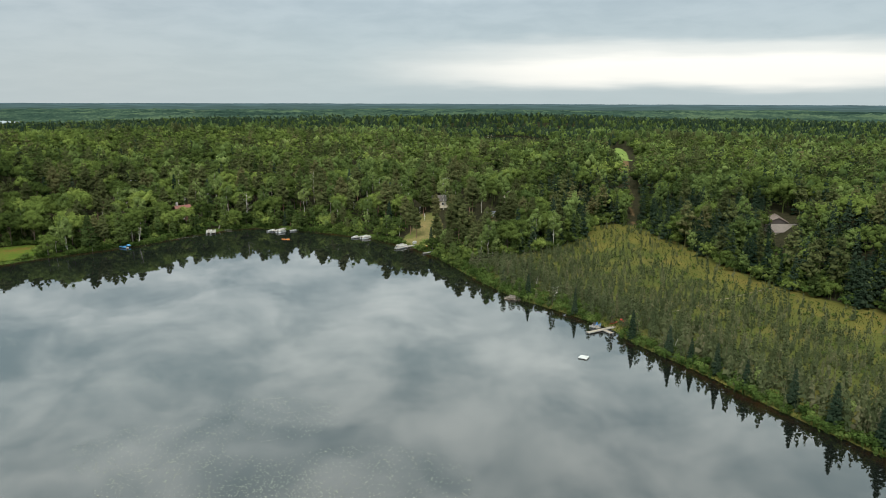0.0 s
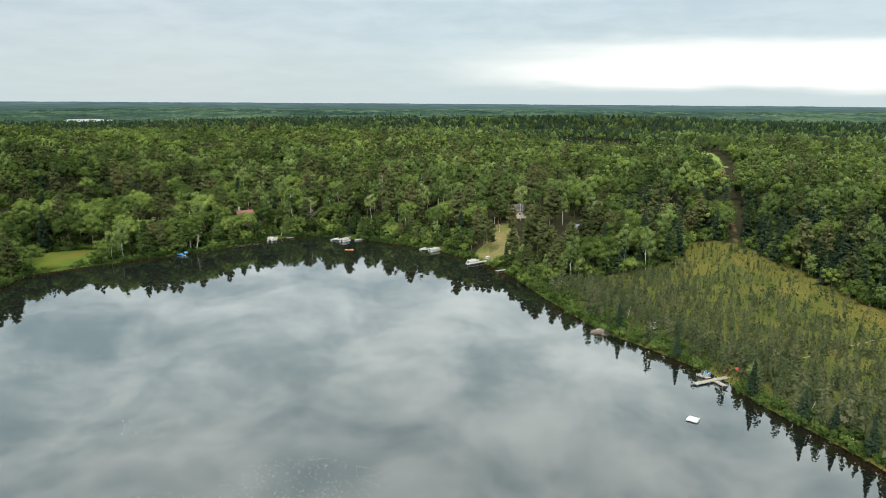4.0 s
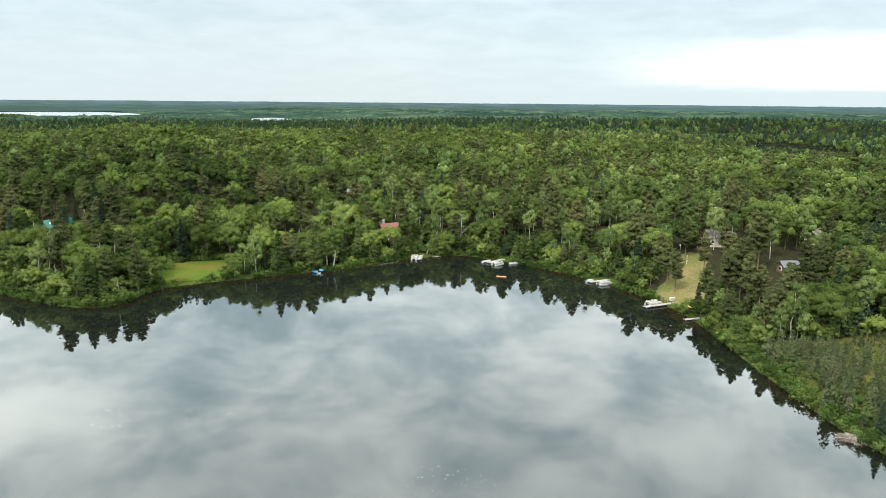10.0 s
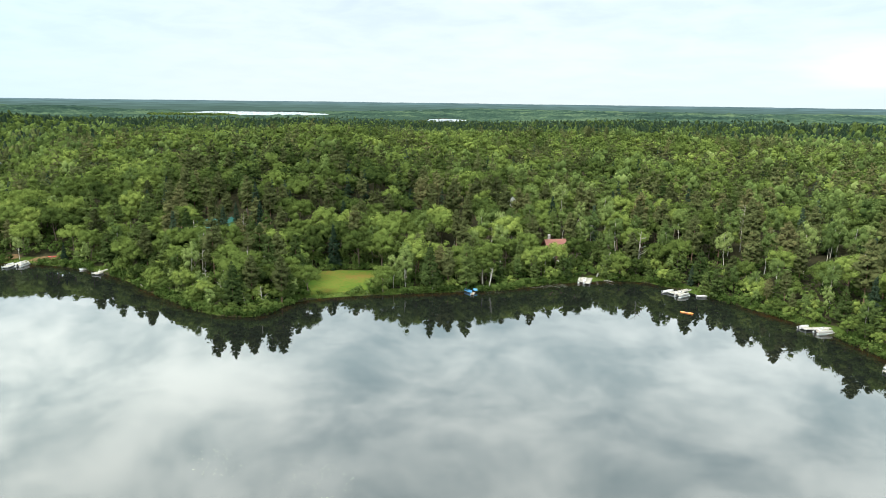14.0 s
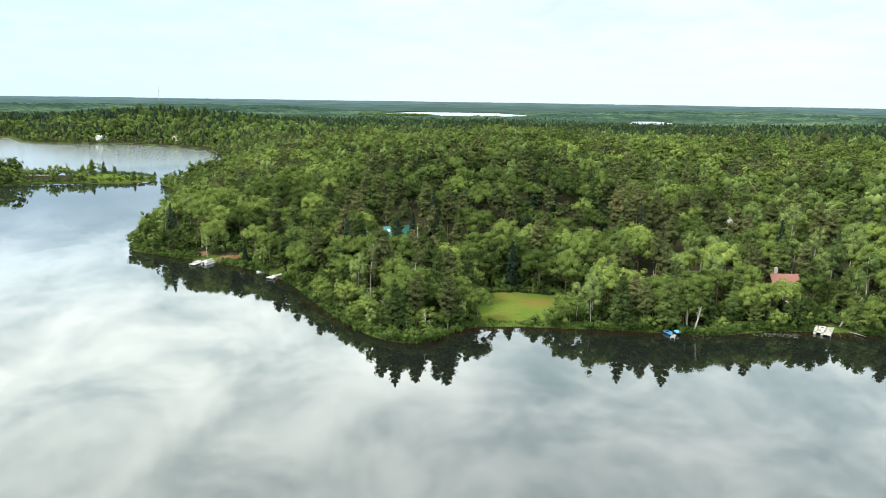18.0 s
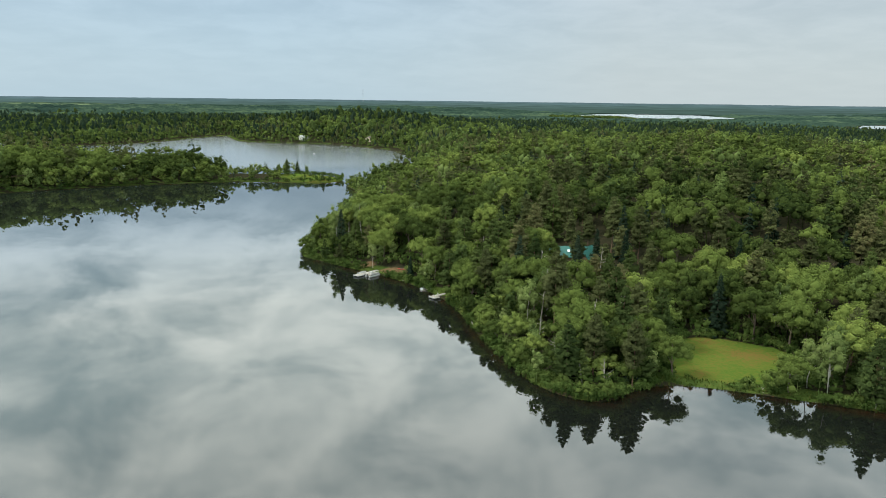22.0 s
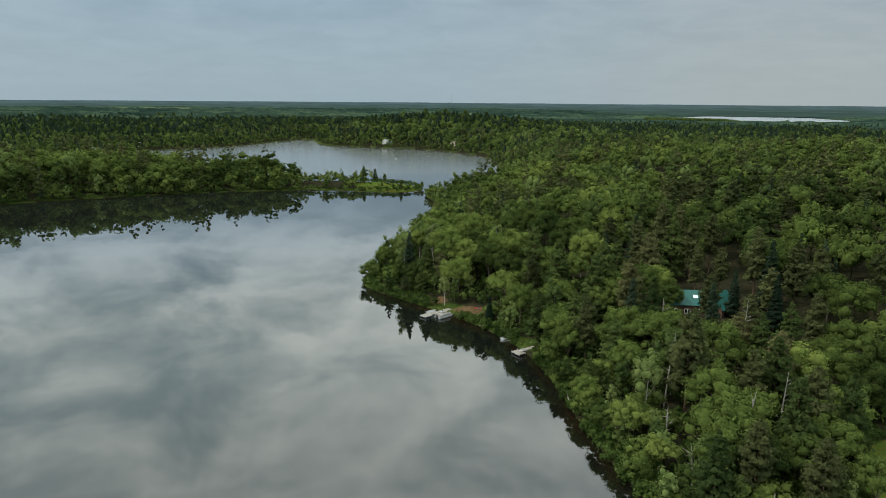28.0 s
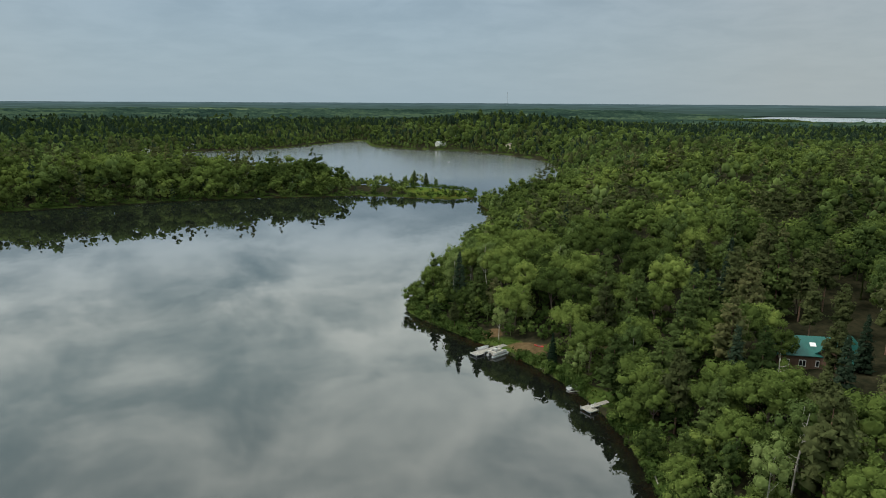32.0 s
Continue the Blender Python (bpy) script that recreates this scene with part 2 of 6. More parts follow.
def outline_distance(x, y, line):
    """Distance to a closed outline: negative inside."""
    x, y = np.asarray(x, float).ravel(), np.asarray(y, float).ravel()
    a, b = line, np.roll(line, -1, 0)
    out = np.empty(len(x))
    for s in range(0, len(x), 20000):
        px, py = x[s:s + 20000, None], y[s:s + 20000, None]
        d = b - a
        u = np.clip(((px - a[:, 0]) * d[:, 0] + (py - a[:, 1]) * d[:, 1]) / (d ** 2).sum(1), 0, 1)
        dist = np.sqrt(((px - a[:, 0] - u * d[:, 0]) ** 2 + (py - a[:, 1] - u * d[:, 1]) ** 2).min(1))
        cross = (a[:, 1] > py) != (b[:, 1] > py)
        with np.errstate(divide="ignore", invalid="ignore"):
            xs = a[:, 0] + (py - a[:, 1]) / (b[:, 1] - a[:, 1]) * d[:, 0]
        inside = (cross & (px < xs)).sum(1) % 2 == 1
        out[s:s + 20000] = np.where(inside, -dist, dist)
    return out


def step(v, a, b):
    t = np.clip((v - a) / (b - a), 0, 1)
    return t * t * (3 - 2 * t)


def rolling(x, y, size, seed=0.0):
    """Smooth rolling noise, about -1 to 1."""
    k = 6.283 / size
    return (np.sin(x * k + 1.3 + seed + 0.9 * np.sin(y * k * 0.7 + seed)) * np.cos(y * k * 0.9 + 0.4 + seed)
            + 0.5 * np.sin((x + y) * k * 1.9 + 2 * seed) * np.cos((x - y) * k * 1.6 + 1.1))/ 1.5


FAR_LAKES = [((-2000, 1808), 410, 245, 136, 1000), ((-1090, 1700), 140, 52, 122, 500), ((90, 890), 55, 197, 0, 70), ((1150, 1760), 130, 110, 0, 300)]


def far_lake_gap(x, y, big=False):
    """Metres from the nearest far lake (negative on it), and how far its hollow reaches (0 in it, 1 outside)."""
    best, hollow = np.full(np.shape(x), 9e3), np.ones(np.shape(x))
    for (cx, cy), rx, ry, turn, reach in FAR_LAKES:
        c, s = math.cos(radians(turn)), math.sin(radians(turn))
        u, v = (x - cx) * c + (y - cy) * s, -(x - cx) * s + (y - cy) * c
        rho = np.sqrt((u / rx) ** 2 + (v / ry) ** 2) * (1 + 0.10 * np.sin(np.arctan2(v, u) * 3 + cx))
        d = (rho - 1) * min(rx, ry)
        if big and reach < 200:
            continue
        best, hollow = np.minimum(best, d), np.minimum(hollow, step(d, 0, reach))
    return best, hollow


def ground_height(x, y):
    x, y = np.asarray(x, float).ravel(), np.asarray(y, float).ravel()
    d = outline_distance(x, y, LAKE)
    wet = np.minimum(outline_distance(x, y, BOG), outline_distance(x, y, MEADOW))
    dry = step(wet, 0, 45)
    hill = 15 + 5 * rolling(x, y, 420) + 4 * rolling(x, y, 170, 2.0) + 8 * np.exp(-((x + 290) ** 2 + (y - 330) ** 2) / 150 ** 2)
    hill = hill * step(-x, -900, 380) + 9 * (1 - step(-x, -900, 380))
    low = step(-x, 470, 560) * step(-y, -330, -200)
    hill = hill * (1 - 0.9 * low)
    r = np.hypot(x + 60, y - 100)
    hill = hill + 3 * rolling(x, y, 900, 1.0) * step(r, 500, 1200)
    far = 4 + 5 * rolling(x, y, 1500, 0.7) * step(r, 900, 2000) + 2.5 * rolling(x, y, 640, 3.0) * step(r, 700, 1400)
    # wooded ridges behind the northern lake and beyond the upper lake
    far = far + 14 * np.exp(-((x - 110) / 300) ** 2 - ((y - 1240) / 120) ** 2) + 22 * np.exp(-((x + 1010) / 200) ** 2 - ((y - 420) / 190) ** 2)
    hill = hill + (far - hill) * step(r, 480, 1000)
    rise = hill * (1 - np.exp(-np.maximum(d - 4, 0) / (75.0 - 25.0 * step(-x, 290, 380)))) * dry
    lake, hollow = far_lake_gap(x, y)
    rise = rise * hollow
    bank = np.clip(d, -1.5, 1.6) * 0.28 + 0.12 * step(d, 1.0, 8.0) * rolling(x, y, 9, 0.3)
    deep = -np.minimum(np.maximum(-d - 1.2, 0) * 0.42, 4.0)
    z = bank + deep + rise
    return z, d


# ---- mesh helpers ----
def mesh_of(name, verts, tris, mat=None, tone=None, smooth=False):
    """A mesh from arrays of corners and triangles."""
    me = bpy.data.meshes.new(name)
    v, f = np.asarray(verts, np.float32), np.asarray(tris, np.int32)
    k = f.shape[1]
    me.vertices.add(len(v))
    me.vertices.foreach_set("co", v.ravel())
    me.loops.add(f.size)
    me.loops.foreach_set("vertex_index", f.ravel())
    me.polygons.add(len(f))
    me.polygons.foreach_set("loop_start", np.arange(0, f.size, k, dtype=np.int32))
    if tone is not None:
        me.attributes.new("tone", "FLOAT", "POINT").data.foreach_set("value", np.asarray(tone, np.float32))
    me.update(calc_edges=True)
    if smooth:
        me.polygons.foreach_set("use_smooth", np.ones(len(f), bool))
    if mat:
        me.materials.append(mat)
    return me


def child(name, mesh, parent, label="", m=None):
    ob = new(name, mesh)
    ob.parent = parent
    if m is not None:
        ob.matrix_basis = m
    if label:
        ob["label"] = label
    return ob


def part(name, bm, mat, parent, label="", m=None):
    me = bpy.data.meshes.new(name)
    bm.to_mesh(me)
    bm.free()
    me.materials.append(mat)
    return child(name, me, parent, label, m)


def join(pieces):
    """Several (corners, faces) as one."""
    vs, fs, n = [], [], 0
    for v, f in pieces:
        vs.append(v)
        fs.append(np.asarray(f) + n)
        n += len(v)
    return np.concatenate(vs), np.concatenate(fs)


# ---- ground, one sheet to the horizon ----
def graded(bands, reach, grow=1.12):
    """Grid lines: bands of (end, cell) from the first number on, then growing cells out to the reach."""
    core = [bands[0]]
    for end, cell in bands[1:]:
        core += list(np.linspace(core[-1], end, max(2, round((end - core[-1]) / cell) + 1))[1:])
    for sign in (-1, 1):
        edge = core[0] if sign < 0 else core[-1]
        s, p, more = 10.0, edge, []
        while abs(p) < reach:
            s = min(s * grow, 110)
            p += sign * s
            more.append(p)
        core = more[::-1] + core if sign < 0 else core + more
    return np.array(core)


gx = graded([-1090, (-600, 9), (-320, 5), (150, 2.5), (220, 6)], 5100)
gy = graded([-60, (60, 7), (330, 2.5), (480, 7)], 5100)
mx, my = np.meshgrid(gx, gy)
gz, shore_d = ground_height(mx, my)
nx, ny = len(gx), len(gy)
cell = (np.arange(ny - 1)[:, None] * nx + np.arange(nx - 1)[None]).ravel()
GROUND_MAT, n = material("forest_floor_and_lake_bed")
geo = n.add("ShaderNodeNewGeometry").outputs["Position"]
big, small = n.noise(geo, 0.05, 3.0), n.noise(geo, 0.9, 5.0)
zz = n.add("ShaderNodeSeparateXYZ")
n.link(geo, zz.inputs[0])
sand = n.ramp(n.math("ADD", n.math("MULTIPLY", big, 0.5), n.math("MULTIPLY", small, 0.5)),
              [(0.3, (0.14, 0.070, 0.032)), (0.7, (0.30, 0.145, 0.064))])
litter = n.ramp(small, [(0.3, (0.014, 0.016, 0.009)), (0.7, (0.036, 0.032, 0.018))])
# bed colour darkens with depth, in place of light lost in the water
deep_bed = n.ramp(small, [(0.3, (0.014, 0.016, 0.012)), (0.7, (0.024, 0.026, 0.020))])
bed = n.ramp(n.math("ADD", n.math("MULTIPLY", zz.outputs[2], 0.5), 1.0, True), [(0.35, (0, 0, 0)), (0.92, (1, 1, 1))])
low = n.mix(bed, deep_bed, sand)
landfac = n.ramp(n.math("ADD", n.math("MULTIPLY", zz.outputs[2], 0.8), n.math("MULTIPLY", small, 0.5), True), [(0.10, (0, 0, 0)), (0.24, (1, 1, 1))])
cover = n.mix(landfac, low, litter)
ragged = n.math("MULTIPLY", n.math("SUBTRACT", n.noise(geo, 0.35, 4.0), 0.5), 1.3)
tuft = n.math("ADD", n.math("MULTIPLY", n.noise(geo, 0.08, 3.0), 0.55), n.math("MULTIPLY", n.noise(geo, 1.4, 4.0), 0.45))
GRASSES = {"bank": [(0.34, (0.020, 0.036, 0.008)), (0.52, (0.044, 0.068, 0.015)), (0.68, (0.080, 0.088, 0.024))],
           "bog": [(0.34, (0.034, 0.046, 0.013)), (0.52, (0.060, 0.066, 0.018)), (0.68, (0.098, 0.078, 0.025))],
           "gold": [(0.34, (0.054, 0.060, 0.016)), (0.52, (0.080, 0.076, 0.020)), (0.68, (0.118, 0.088, 0.026))],
           "meadow": [(0.42, (0.047, 0.086, 0.014)), (0.53, (0.072, 0.091, 0.017)), (0.66, (0.106, 0.074, 0.022))],
           "lawn": [(0.36, (0.062, 0.086, 0.022)), (0.5, (0.110, 0.104, 0.038)), (0.64, (0.180, 0.135, 0.066))],
           "sand": [(0.32, (0.062, 0.044, 0.022)), (0.5, (0.105, 0.070, 0.036)), (0.68, (0.165, 0.115, 0.064))],
           "strip": [(0.32, (0.075, 0.120, 0.030)), (0.5, (0.120, 0.170, 0.045)), (0.68, (0.160, 0.185, 0.060))]}
for kind, stops in GRASSES.items():
    where = n.add("ShaderNodeAttribute", attribute_name=kind).outputs["Fac"]
    where = n.ramp(n.math("ADD", where, n.math("MULTIPLY", ragged, 0.35)), [(0.42, (0, 0, 0)), (0.58, (1, 1, 1))])
    where = n.math("MULTIPLY", where, landfac)
    cover = n.mix(where, cover, n.ramp(tuft, stops))
g = n.add("ShaderNodeBsdfPrincipled", i_Roughness=0.95, i_Specular_IOR_Level=0.0)
n.link(cover, g.inputs["Base Color"])
gb = n.add("ShaderNodeBump", i_Strength=0.5, i_Distance=0.15)
n.link(small, gb.inputs["Height"])
n.link(gb.outputs[0], g.inputs["Normal"])
n.link(g.outputs[0], n.add("ShaderNodeOutputMaterial").inputs[0])
ground = new("ground", mesh_of("ground", np.stack([mx.ravel(), my.ravel(), gz], 1),
                               np.stack([cell, cell + 1, cell + nx + 1, cell + nx], 1), GROUND_MAT, None, True))
GRASS_STRIP = [((130, 500), (178, 720), 6.5)]
SAND_ROAD = [((84, 300), (100, 380), 0.6), ((100, 380), (108, 415), 0.8), ((108, 415), (128, 490), 2.6)]


def segment_distance(x, y, a, b):
    ax, ay, bx, by = *a, *b
    u = np.clip(((x - ax) * (bx - ax) + (y - ay) * (by - ay)) / ((bx - ax) ** 2 + (by - ay) ** 2), 0, 1)
    return np.hypot(x - ax - u * (bx - ax), y - ay - u * (by - ay))


fx, fy = mx.ravel(), my.ravel()
COVERS = {"bog": outline_distance(fx, fy, BOG), "meadow": outline_distance(fx, fy, MEADOW), "lawn": outline_distance(fx, fy, LAWN),
          "sand": np.minimum(np.minimum(outline_distance(fx, fy, SAND_W), np.min([np.hypot(fx - a, fy - b) - r for a, b, r in SAND_SPOTS], 0)), np.min([segment_distance(fx, fy, a, b) - w for a, b, w in SAND_ROAD], 0)),
          "strip": np.min([segment_distance(fx, fy, a, b) - w for a, b, w in GRASS_STRIP], 0)}
COVERS["bog"] = COVERS["bog"] - 3.0
COVERS["gold"] = np.where(fx > 52, np.abs(outline_distance(fx, fy, BOG) + 6) - 8, 99) + 3 * rolling(fx, fy, 30, 1.0)
COVERS["meadow"] = np.minimum(COVERS["meadow"], outline_distance(fx, fy, TIP_MEADOW))
COVERS["bank"] = np.abs(shore_d.ravel() - 2.6) - 2.4 + 2.0 * rolling(fx, fy, 12, 3.0)
for kind, dist in COVERS.items():
    ground.data.attributes.new(kind, "FLOAT", "POINT").data.foreach_set("value", np.clip(0.5 - dist / 5.0, 0, 1).astype(np.float32))
tagged(ground, "brown needle-littered forest floor sloping into the lake", "ground", kind="structure")

# ---- water ----
WATER, n = material("still_lake_water")
geo = n.add("ShaderNodeNewGeometry").outputs["Position"]
ripple = n.add("ShaderNodeTexNoise", i_Scale=0.30, i_Detail=1.0)
n.link(geo, ripple.inputs["Vector"])
slope = n.add("ShaderNodeVectorMath", operation="SUBTRACT")
n.link(ripple.outputs["Color"], slope.inputs[0])
slope.inputs[1].default_value = (0.5, 0.5, 0.5)
tilt = n.add("ShaderNodeVectorMath", operation="MULTIPLY")
n.link(slope.outputs[0], tilt.inputs[0])
tilt.inputs[1].default_value = (0.005, 0.005, 0.0)
raise_up = n.add("ShaderNodeVectorMath", operation="ADD")
n.link(tilt.outputs[0], raise_up.inputs[0])
raise_up.inputs[1].default_value = (0.0, 0.0, 1.0)
wb = n.add("ShaderNodeVectorMath", operation="NORMALIZE")
n.link(raise_up.outputs[0], wb.inputs[0])
fres = n.add("ShaderNodeFresnel", i_IOR=1.75)
gloss = n.add("ShaderNodeBsdfGlossy", i_Roughness=0.014)
n.link(n.mix(fres.outputs[0], (0.0, 0.0, 0.0), (0.95, 0.97, 1.0)), gloss.inputs[0])
n.link(wb.outputs[0], gloss.inputs["Normal"])
# the open upper lake is ruffled by wind, the bay lies still
place = n.add("ShaderNodeSeparateXYZ")
n.link(geo, place.inputs[0])
ruffled = n.math("MULTIPLY", n.math("SUBTRACT", n.math("MULTIPLY", place.outputs[0], -1.0), 515.0), 0.012, True)
n.link(n.math("ADD", n.math("MULTIPLY", ruffled, 0.15), 0.014), gloss.inputs["Roughness"])
# clear and brown over the shallows, murky where it is deep
clear = n.add("ShaderNodeBsdfTransparent")
clear.inputs[0].default_value = (0.56, 0.40, 0.25, 1)
murk = n.add("ShaderNodeBsdfDiffuse")
murk.inputs[0].default_value = (0.004, 0.005, 0.004, 1)
body = n.add("ShaderNodeMixShader")
n.link(n.add("ShaderNodeAttribute", attribute_name="tone").outputs["Fac"], body.inputs[0])
n.link(murk.outputs[0], body.inputs[1])
n.link(clear.outputs[0], body.inputs[2])
surf = n.add("ShaderNodeAddShader")
n.link(body.outputs[0], surf.inputs[0])
n.link(gloss.outputs[0], surf.inputs[1])
n.link(surf.outputs[0], n.add("ShaderNodeOutputMaterial").inputs[0])


wet = (shore_d < 4) & (mx.ravel() > -1110) & (mx.ravel() < 240) & (my.ravel() > -340) & (my.ravel() < 500)
wet_cell = cell[wet[cell] | wet[cell + 1] | wet[cell + nx] | wet[cell + nx + 1]]
quads = np.stack([wet_cell, wet_cell + 1, wet_cell + nx + 1, wet_cell + nx], 1)
used, where = np.unique(quads.ravel(), return_inverse=True)
tagged(new("water", mesh_of("water", np.stack([mx.ravel()[used], my.ravel()[used], np.zeros(len(used))], 1), where.reshape(-1, 4), WATER, 0.34 * (1 - step(-shore_d[used], 0.5, 6.0)) * (0.75 + 0.6 * rolling(mx.ravel()[used], my.ravel()[used], 60, 1.0)))),
       "calm dark lake water mirroring a cloudy sky", "lake", kind="structure")


def far_lake_sheet(name, spot, label):
    """A lake lying in its hollow."""
    (cx, cy), rx, ry, turn, _ = spot
    t = np.arange(90) * 6.2832 / 90
    a = np.arctan2(np.sin(t) * ry, np.cos(t) * rx)
    k = 1 / (1 + 0.10 * np.sin(a * 3 + cx))
    u, v, c, s = rx * np.cos(t) * k, ry * np.sin(t) * k, math.cos(radians(turn)), math.sin(radians(turn))
    ring = np.stack([cx + u * c - v * s, cy + u * s + v * c, np.full(90, 1.1)], 1)
    return tagged(new(name, mesh_of(name, ring, [list(range(90))], WATER)), label, "lake", kind="structure")


for name, spot, label in (("water_north", FAR_LAKES[2], "dark wood-rimmed lake behind the northern hill"), ("water_far_west", FAR_LAKES[0], "pale distant lake among low woods"), ("water_far_middle", FAR_LAKES[1], "narrow strip of a distant lake"),
                          ("water_far_east", FAR_LAKES[3], "pale distant lake at the horizon")):
    far_lake_sheet(name, spot, label)


# ---- trees ----
rng = np.random.default_rng(5)
TALL = {"oak": 12.0, "aspen": 13.5, "pine": 15.5, "white_pine": 15.0, "spruce": 13.5, "bog": 3.2, "shrub": 1.6}
WIDE = {"oak": 4.9, "aspen": 3.2, "pine": 3.2, "white_pine": 4.2, "spruce": 2.4, "bog": 0.7, "shrub": 1.0}
ICO_V = np.array([(0, 0, -1), (0.724, -0.526, -0.447), (-0.276, -0.851, -0.447), (-0.894, 0, -0.447), (-0.276, 0.851, -0.447),
                  (0.724, 0.526, -0.447), (0.276, -0.851, 0.447), (-0.724, -0.526, 0.447), (-0.724, 0.526, 0.447),
                  (0.276, 0.851, 0.447), (0.894, 0, 0.447), (0, 0, 1)])
ICO_F = np.array([(0, 1, 2), (1, 0, 5), (0, 2, 3), (0, 3, 4), (0, 4, 5), (1, 5, 10), (2, 1, 6), (3, 2, 7), (4, 3, 8), (5, 4, 9),
                  (1, 10, 6), (2, 6, 7), (3, 7, 8), (4, 8, 9), (5, 9, 10), (6, 10, 11), (7, 6, 11), (8, 7, 11), (9, 8, 11), (10, 9, 11)])


def unit(v):
    return v / np.maximum(np.linalg.norm(v, axis=-1, keepdims=True), 1e-9)


def spin(a):
    c, s = math.cos(a), math.sin(a)
    return np.array([(c, -s, 0), (s, c, 0), (0, 0, 1)])


def lump(centre, size, r, rough=0.28):
    """One uneven clump of leaves."""
    v = ICO_V @ spin(r.uniform(0, 6.28)).T * (1 + rough * r.uniform(-1, 1, (12, 1)))
    return v * size + centre, ICO_F


def leaves(centre, out, size, r, tilt=0.42):
    """Small three-cornered sprays, each facing roughly outwards."""
    k = len(centre)
    nrm = unit(out + r.normal(0, tilt, (k, 3)))
    a = unit(np.cross(nrm, r.normal(0, 1, (k, 3))))
    b = np.cross(nrm, a)
    s = (size * r.uniform(0.6, 1.3, k))[:, None]
    v = np.stack([centre + a * s, centre - 0.6 * a * s + 0.85 * b * s, centre - 0.6 * a * s - 0.85 * b * s], 1)
    return v.reshape(-1, 3), np.arange(3 * k).reshape(k, 3)


def tube(points, radii, sides=5):
    """A tapered, bent limb."""
    p, vs, fs = np.array(points, float), [], []
    for i, q in enumerate(p):
        d = unit(p[min(i + 1, len(p) - 1)] - p[max(i - 1, 0)])
        a = unit(np.cross(d, (0.3, 0.9, 0.1)))
        b = np.cross(d, a)
        t = np.arange(sides) * 6.283 / sides
        vs.append(q + radii[i] * (np.cos(t)[:, None] * a + np.sin(t)[:, None] * b))
    for i in range(len(p) - 1):
        for k in range(sides):
            j = (k + 1) % sides
            fs += [(i * sides + k, i * sides + j, i * sides + sides + j), (i * sides + k, i * sides + sides + j, i * sides + sides + k)]
    return np.concatenate(vs), np.array(fs)


def bent_trunk(h, r0, r, bend=0.4, top=0.25):
    n = 5
    off = np.cumsum(r.normal(0, bend / n, (n + 1, 2)), 0)
    pts = [(off[i, 0], off[i, 1], h * i / n - (0.5 if i == 0 else 0)) for i in range(n + 1)]
    return tube(pts, [r0 * (1 - (1 - top) * i / n) for i in range(n + 1)]), np.array(pts)


def round_crown(r, mid, rx, rz, clumps, clump_size, per, leaf, base=-0.45, squash=0.8, core=0.62):
    """Clumps round an ellipsoid, some missing, with sprays of leaves on them."""
    out = []
    k = np.arange(clumps) + 0.5
    zz = base + (1 - base) * (k / clumps)
    th = k * 2.39996 + r.uniform(0, 6.28)
    rad = np.sqrt(np.maximum(0.04, 1 - np.clip(zz, -1, 1) ** 2))
    dirs = np.stack([rad * np.cos(th), rad * np.sin(th), zz], 1) + r.normal(0, 0.14, (clumps, 3))
    reach = r.uniform(0.55, 1.10, clumps)
    for d, q in zip(dirs, reach):
        c = np.array([0, 0, mid]) + d * np.array([rx, rx, rz]) * q
        s = clump_size * r.uniform(0.7, 1.35)
        out.append(lump(c, np.array([s, s, s * squash]) * core, r, 0.32))
        o = unit(r.normal(0, 1, (per, 3)) + 0.75 * unit(d) + np.array([0, 0, 0.45]))
        out.append(leaves(c + o * np.array([s, s, s * squash]) * r.uniform(0.8, 1.15, (per, 1)), o, leaf, r))
    return join(out)


def bough_crown(r, h, low, width, levels, per_level, leaf, sprays, droop=0.1, shape=0.9, flat=0.3, ragged=0.25, lumps=True, dome=0.0):
    """Boughs winding up a stem, each at a height of its own: conifers. dome draws in the lowest boughs."""
    out = []
    count = levels * per_level
    turn = r.uniform(0, 6.28)
    for i in range(count):
        f = float(np.clip((i + r.uniform(-0.6, 0.6) * per_level) / (count - 1), 0, 1))
        z = low + (h - low) * f
        reach = width * (1 - f) ** shape * (1 - dome * max(0.0, 1 - f / 0.35)) + 0.22
        a = turn + 2.39996 * i + r.normal(0, 0.25)
        L = reach * r.uniform(1 - ragged, 1 + ragged * 0.6)
        d = np.array([math.cos(a), math.sin(a), -droop + r.normal(0, 0.10)])
        side = np.array([-math.sin(a), math.cos(a), 0])
        root = np.array([0, 0, z])
        tip = root + d * L
        w = 0.28 * L + 0.16
        mid = root + d * L * 0.6
        if lumps:
            v = np.array([root, mid + side * w + (0, 0, -0.12 * L), tip, mid - side * w + (0, 0, -0.12 * L), mid + np.array([0, 0, flat * L * 0.5 + 0.12])])
            out.append((v, np.array([(0, 1, 4), (1, 2, 4), (2, 3, 4), (3, 0, 4), (0, 2, 1), (0, 3, 2)])))
        if sprays:
            u = r.uniform(0.3, 1.08, sprays)
            c = root + d * L * u[:, None] + side * (r.uniform(-1.2, 1.2, (sprays, 1)) * w * (1.2 - u[:, None] * 0.6)) + np.array([0, 0, 1]) * r.uniform(-0.25, flat * L * 0.5 + 0.2, (sprays, 1))
            o = np.tile(np.array([d[0] * 0.8, d[1] * 0.8, 0.7]), (sprays, 1))
            out.append(leaves(c, o, leaf * (0.6 + 0.4 * L / max(width, 0.1)), r, 0.55))
    return join(out)


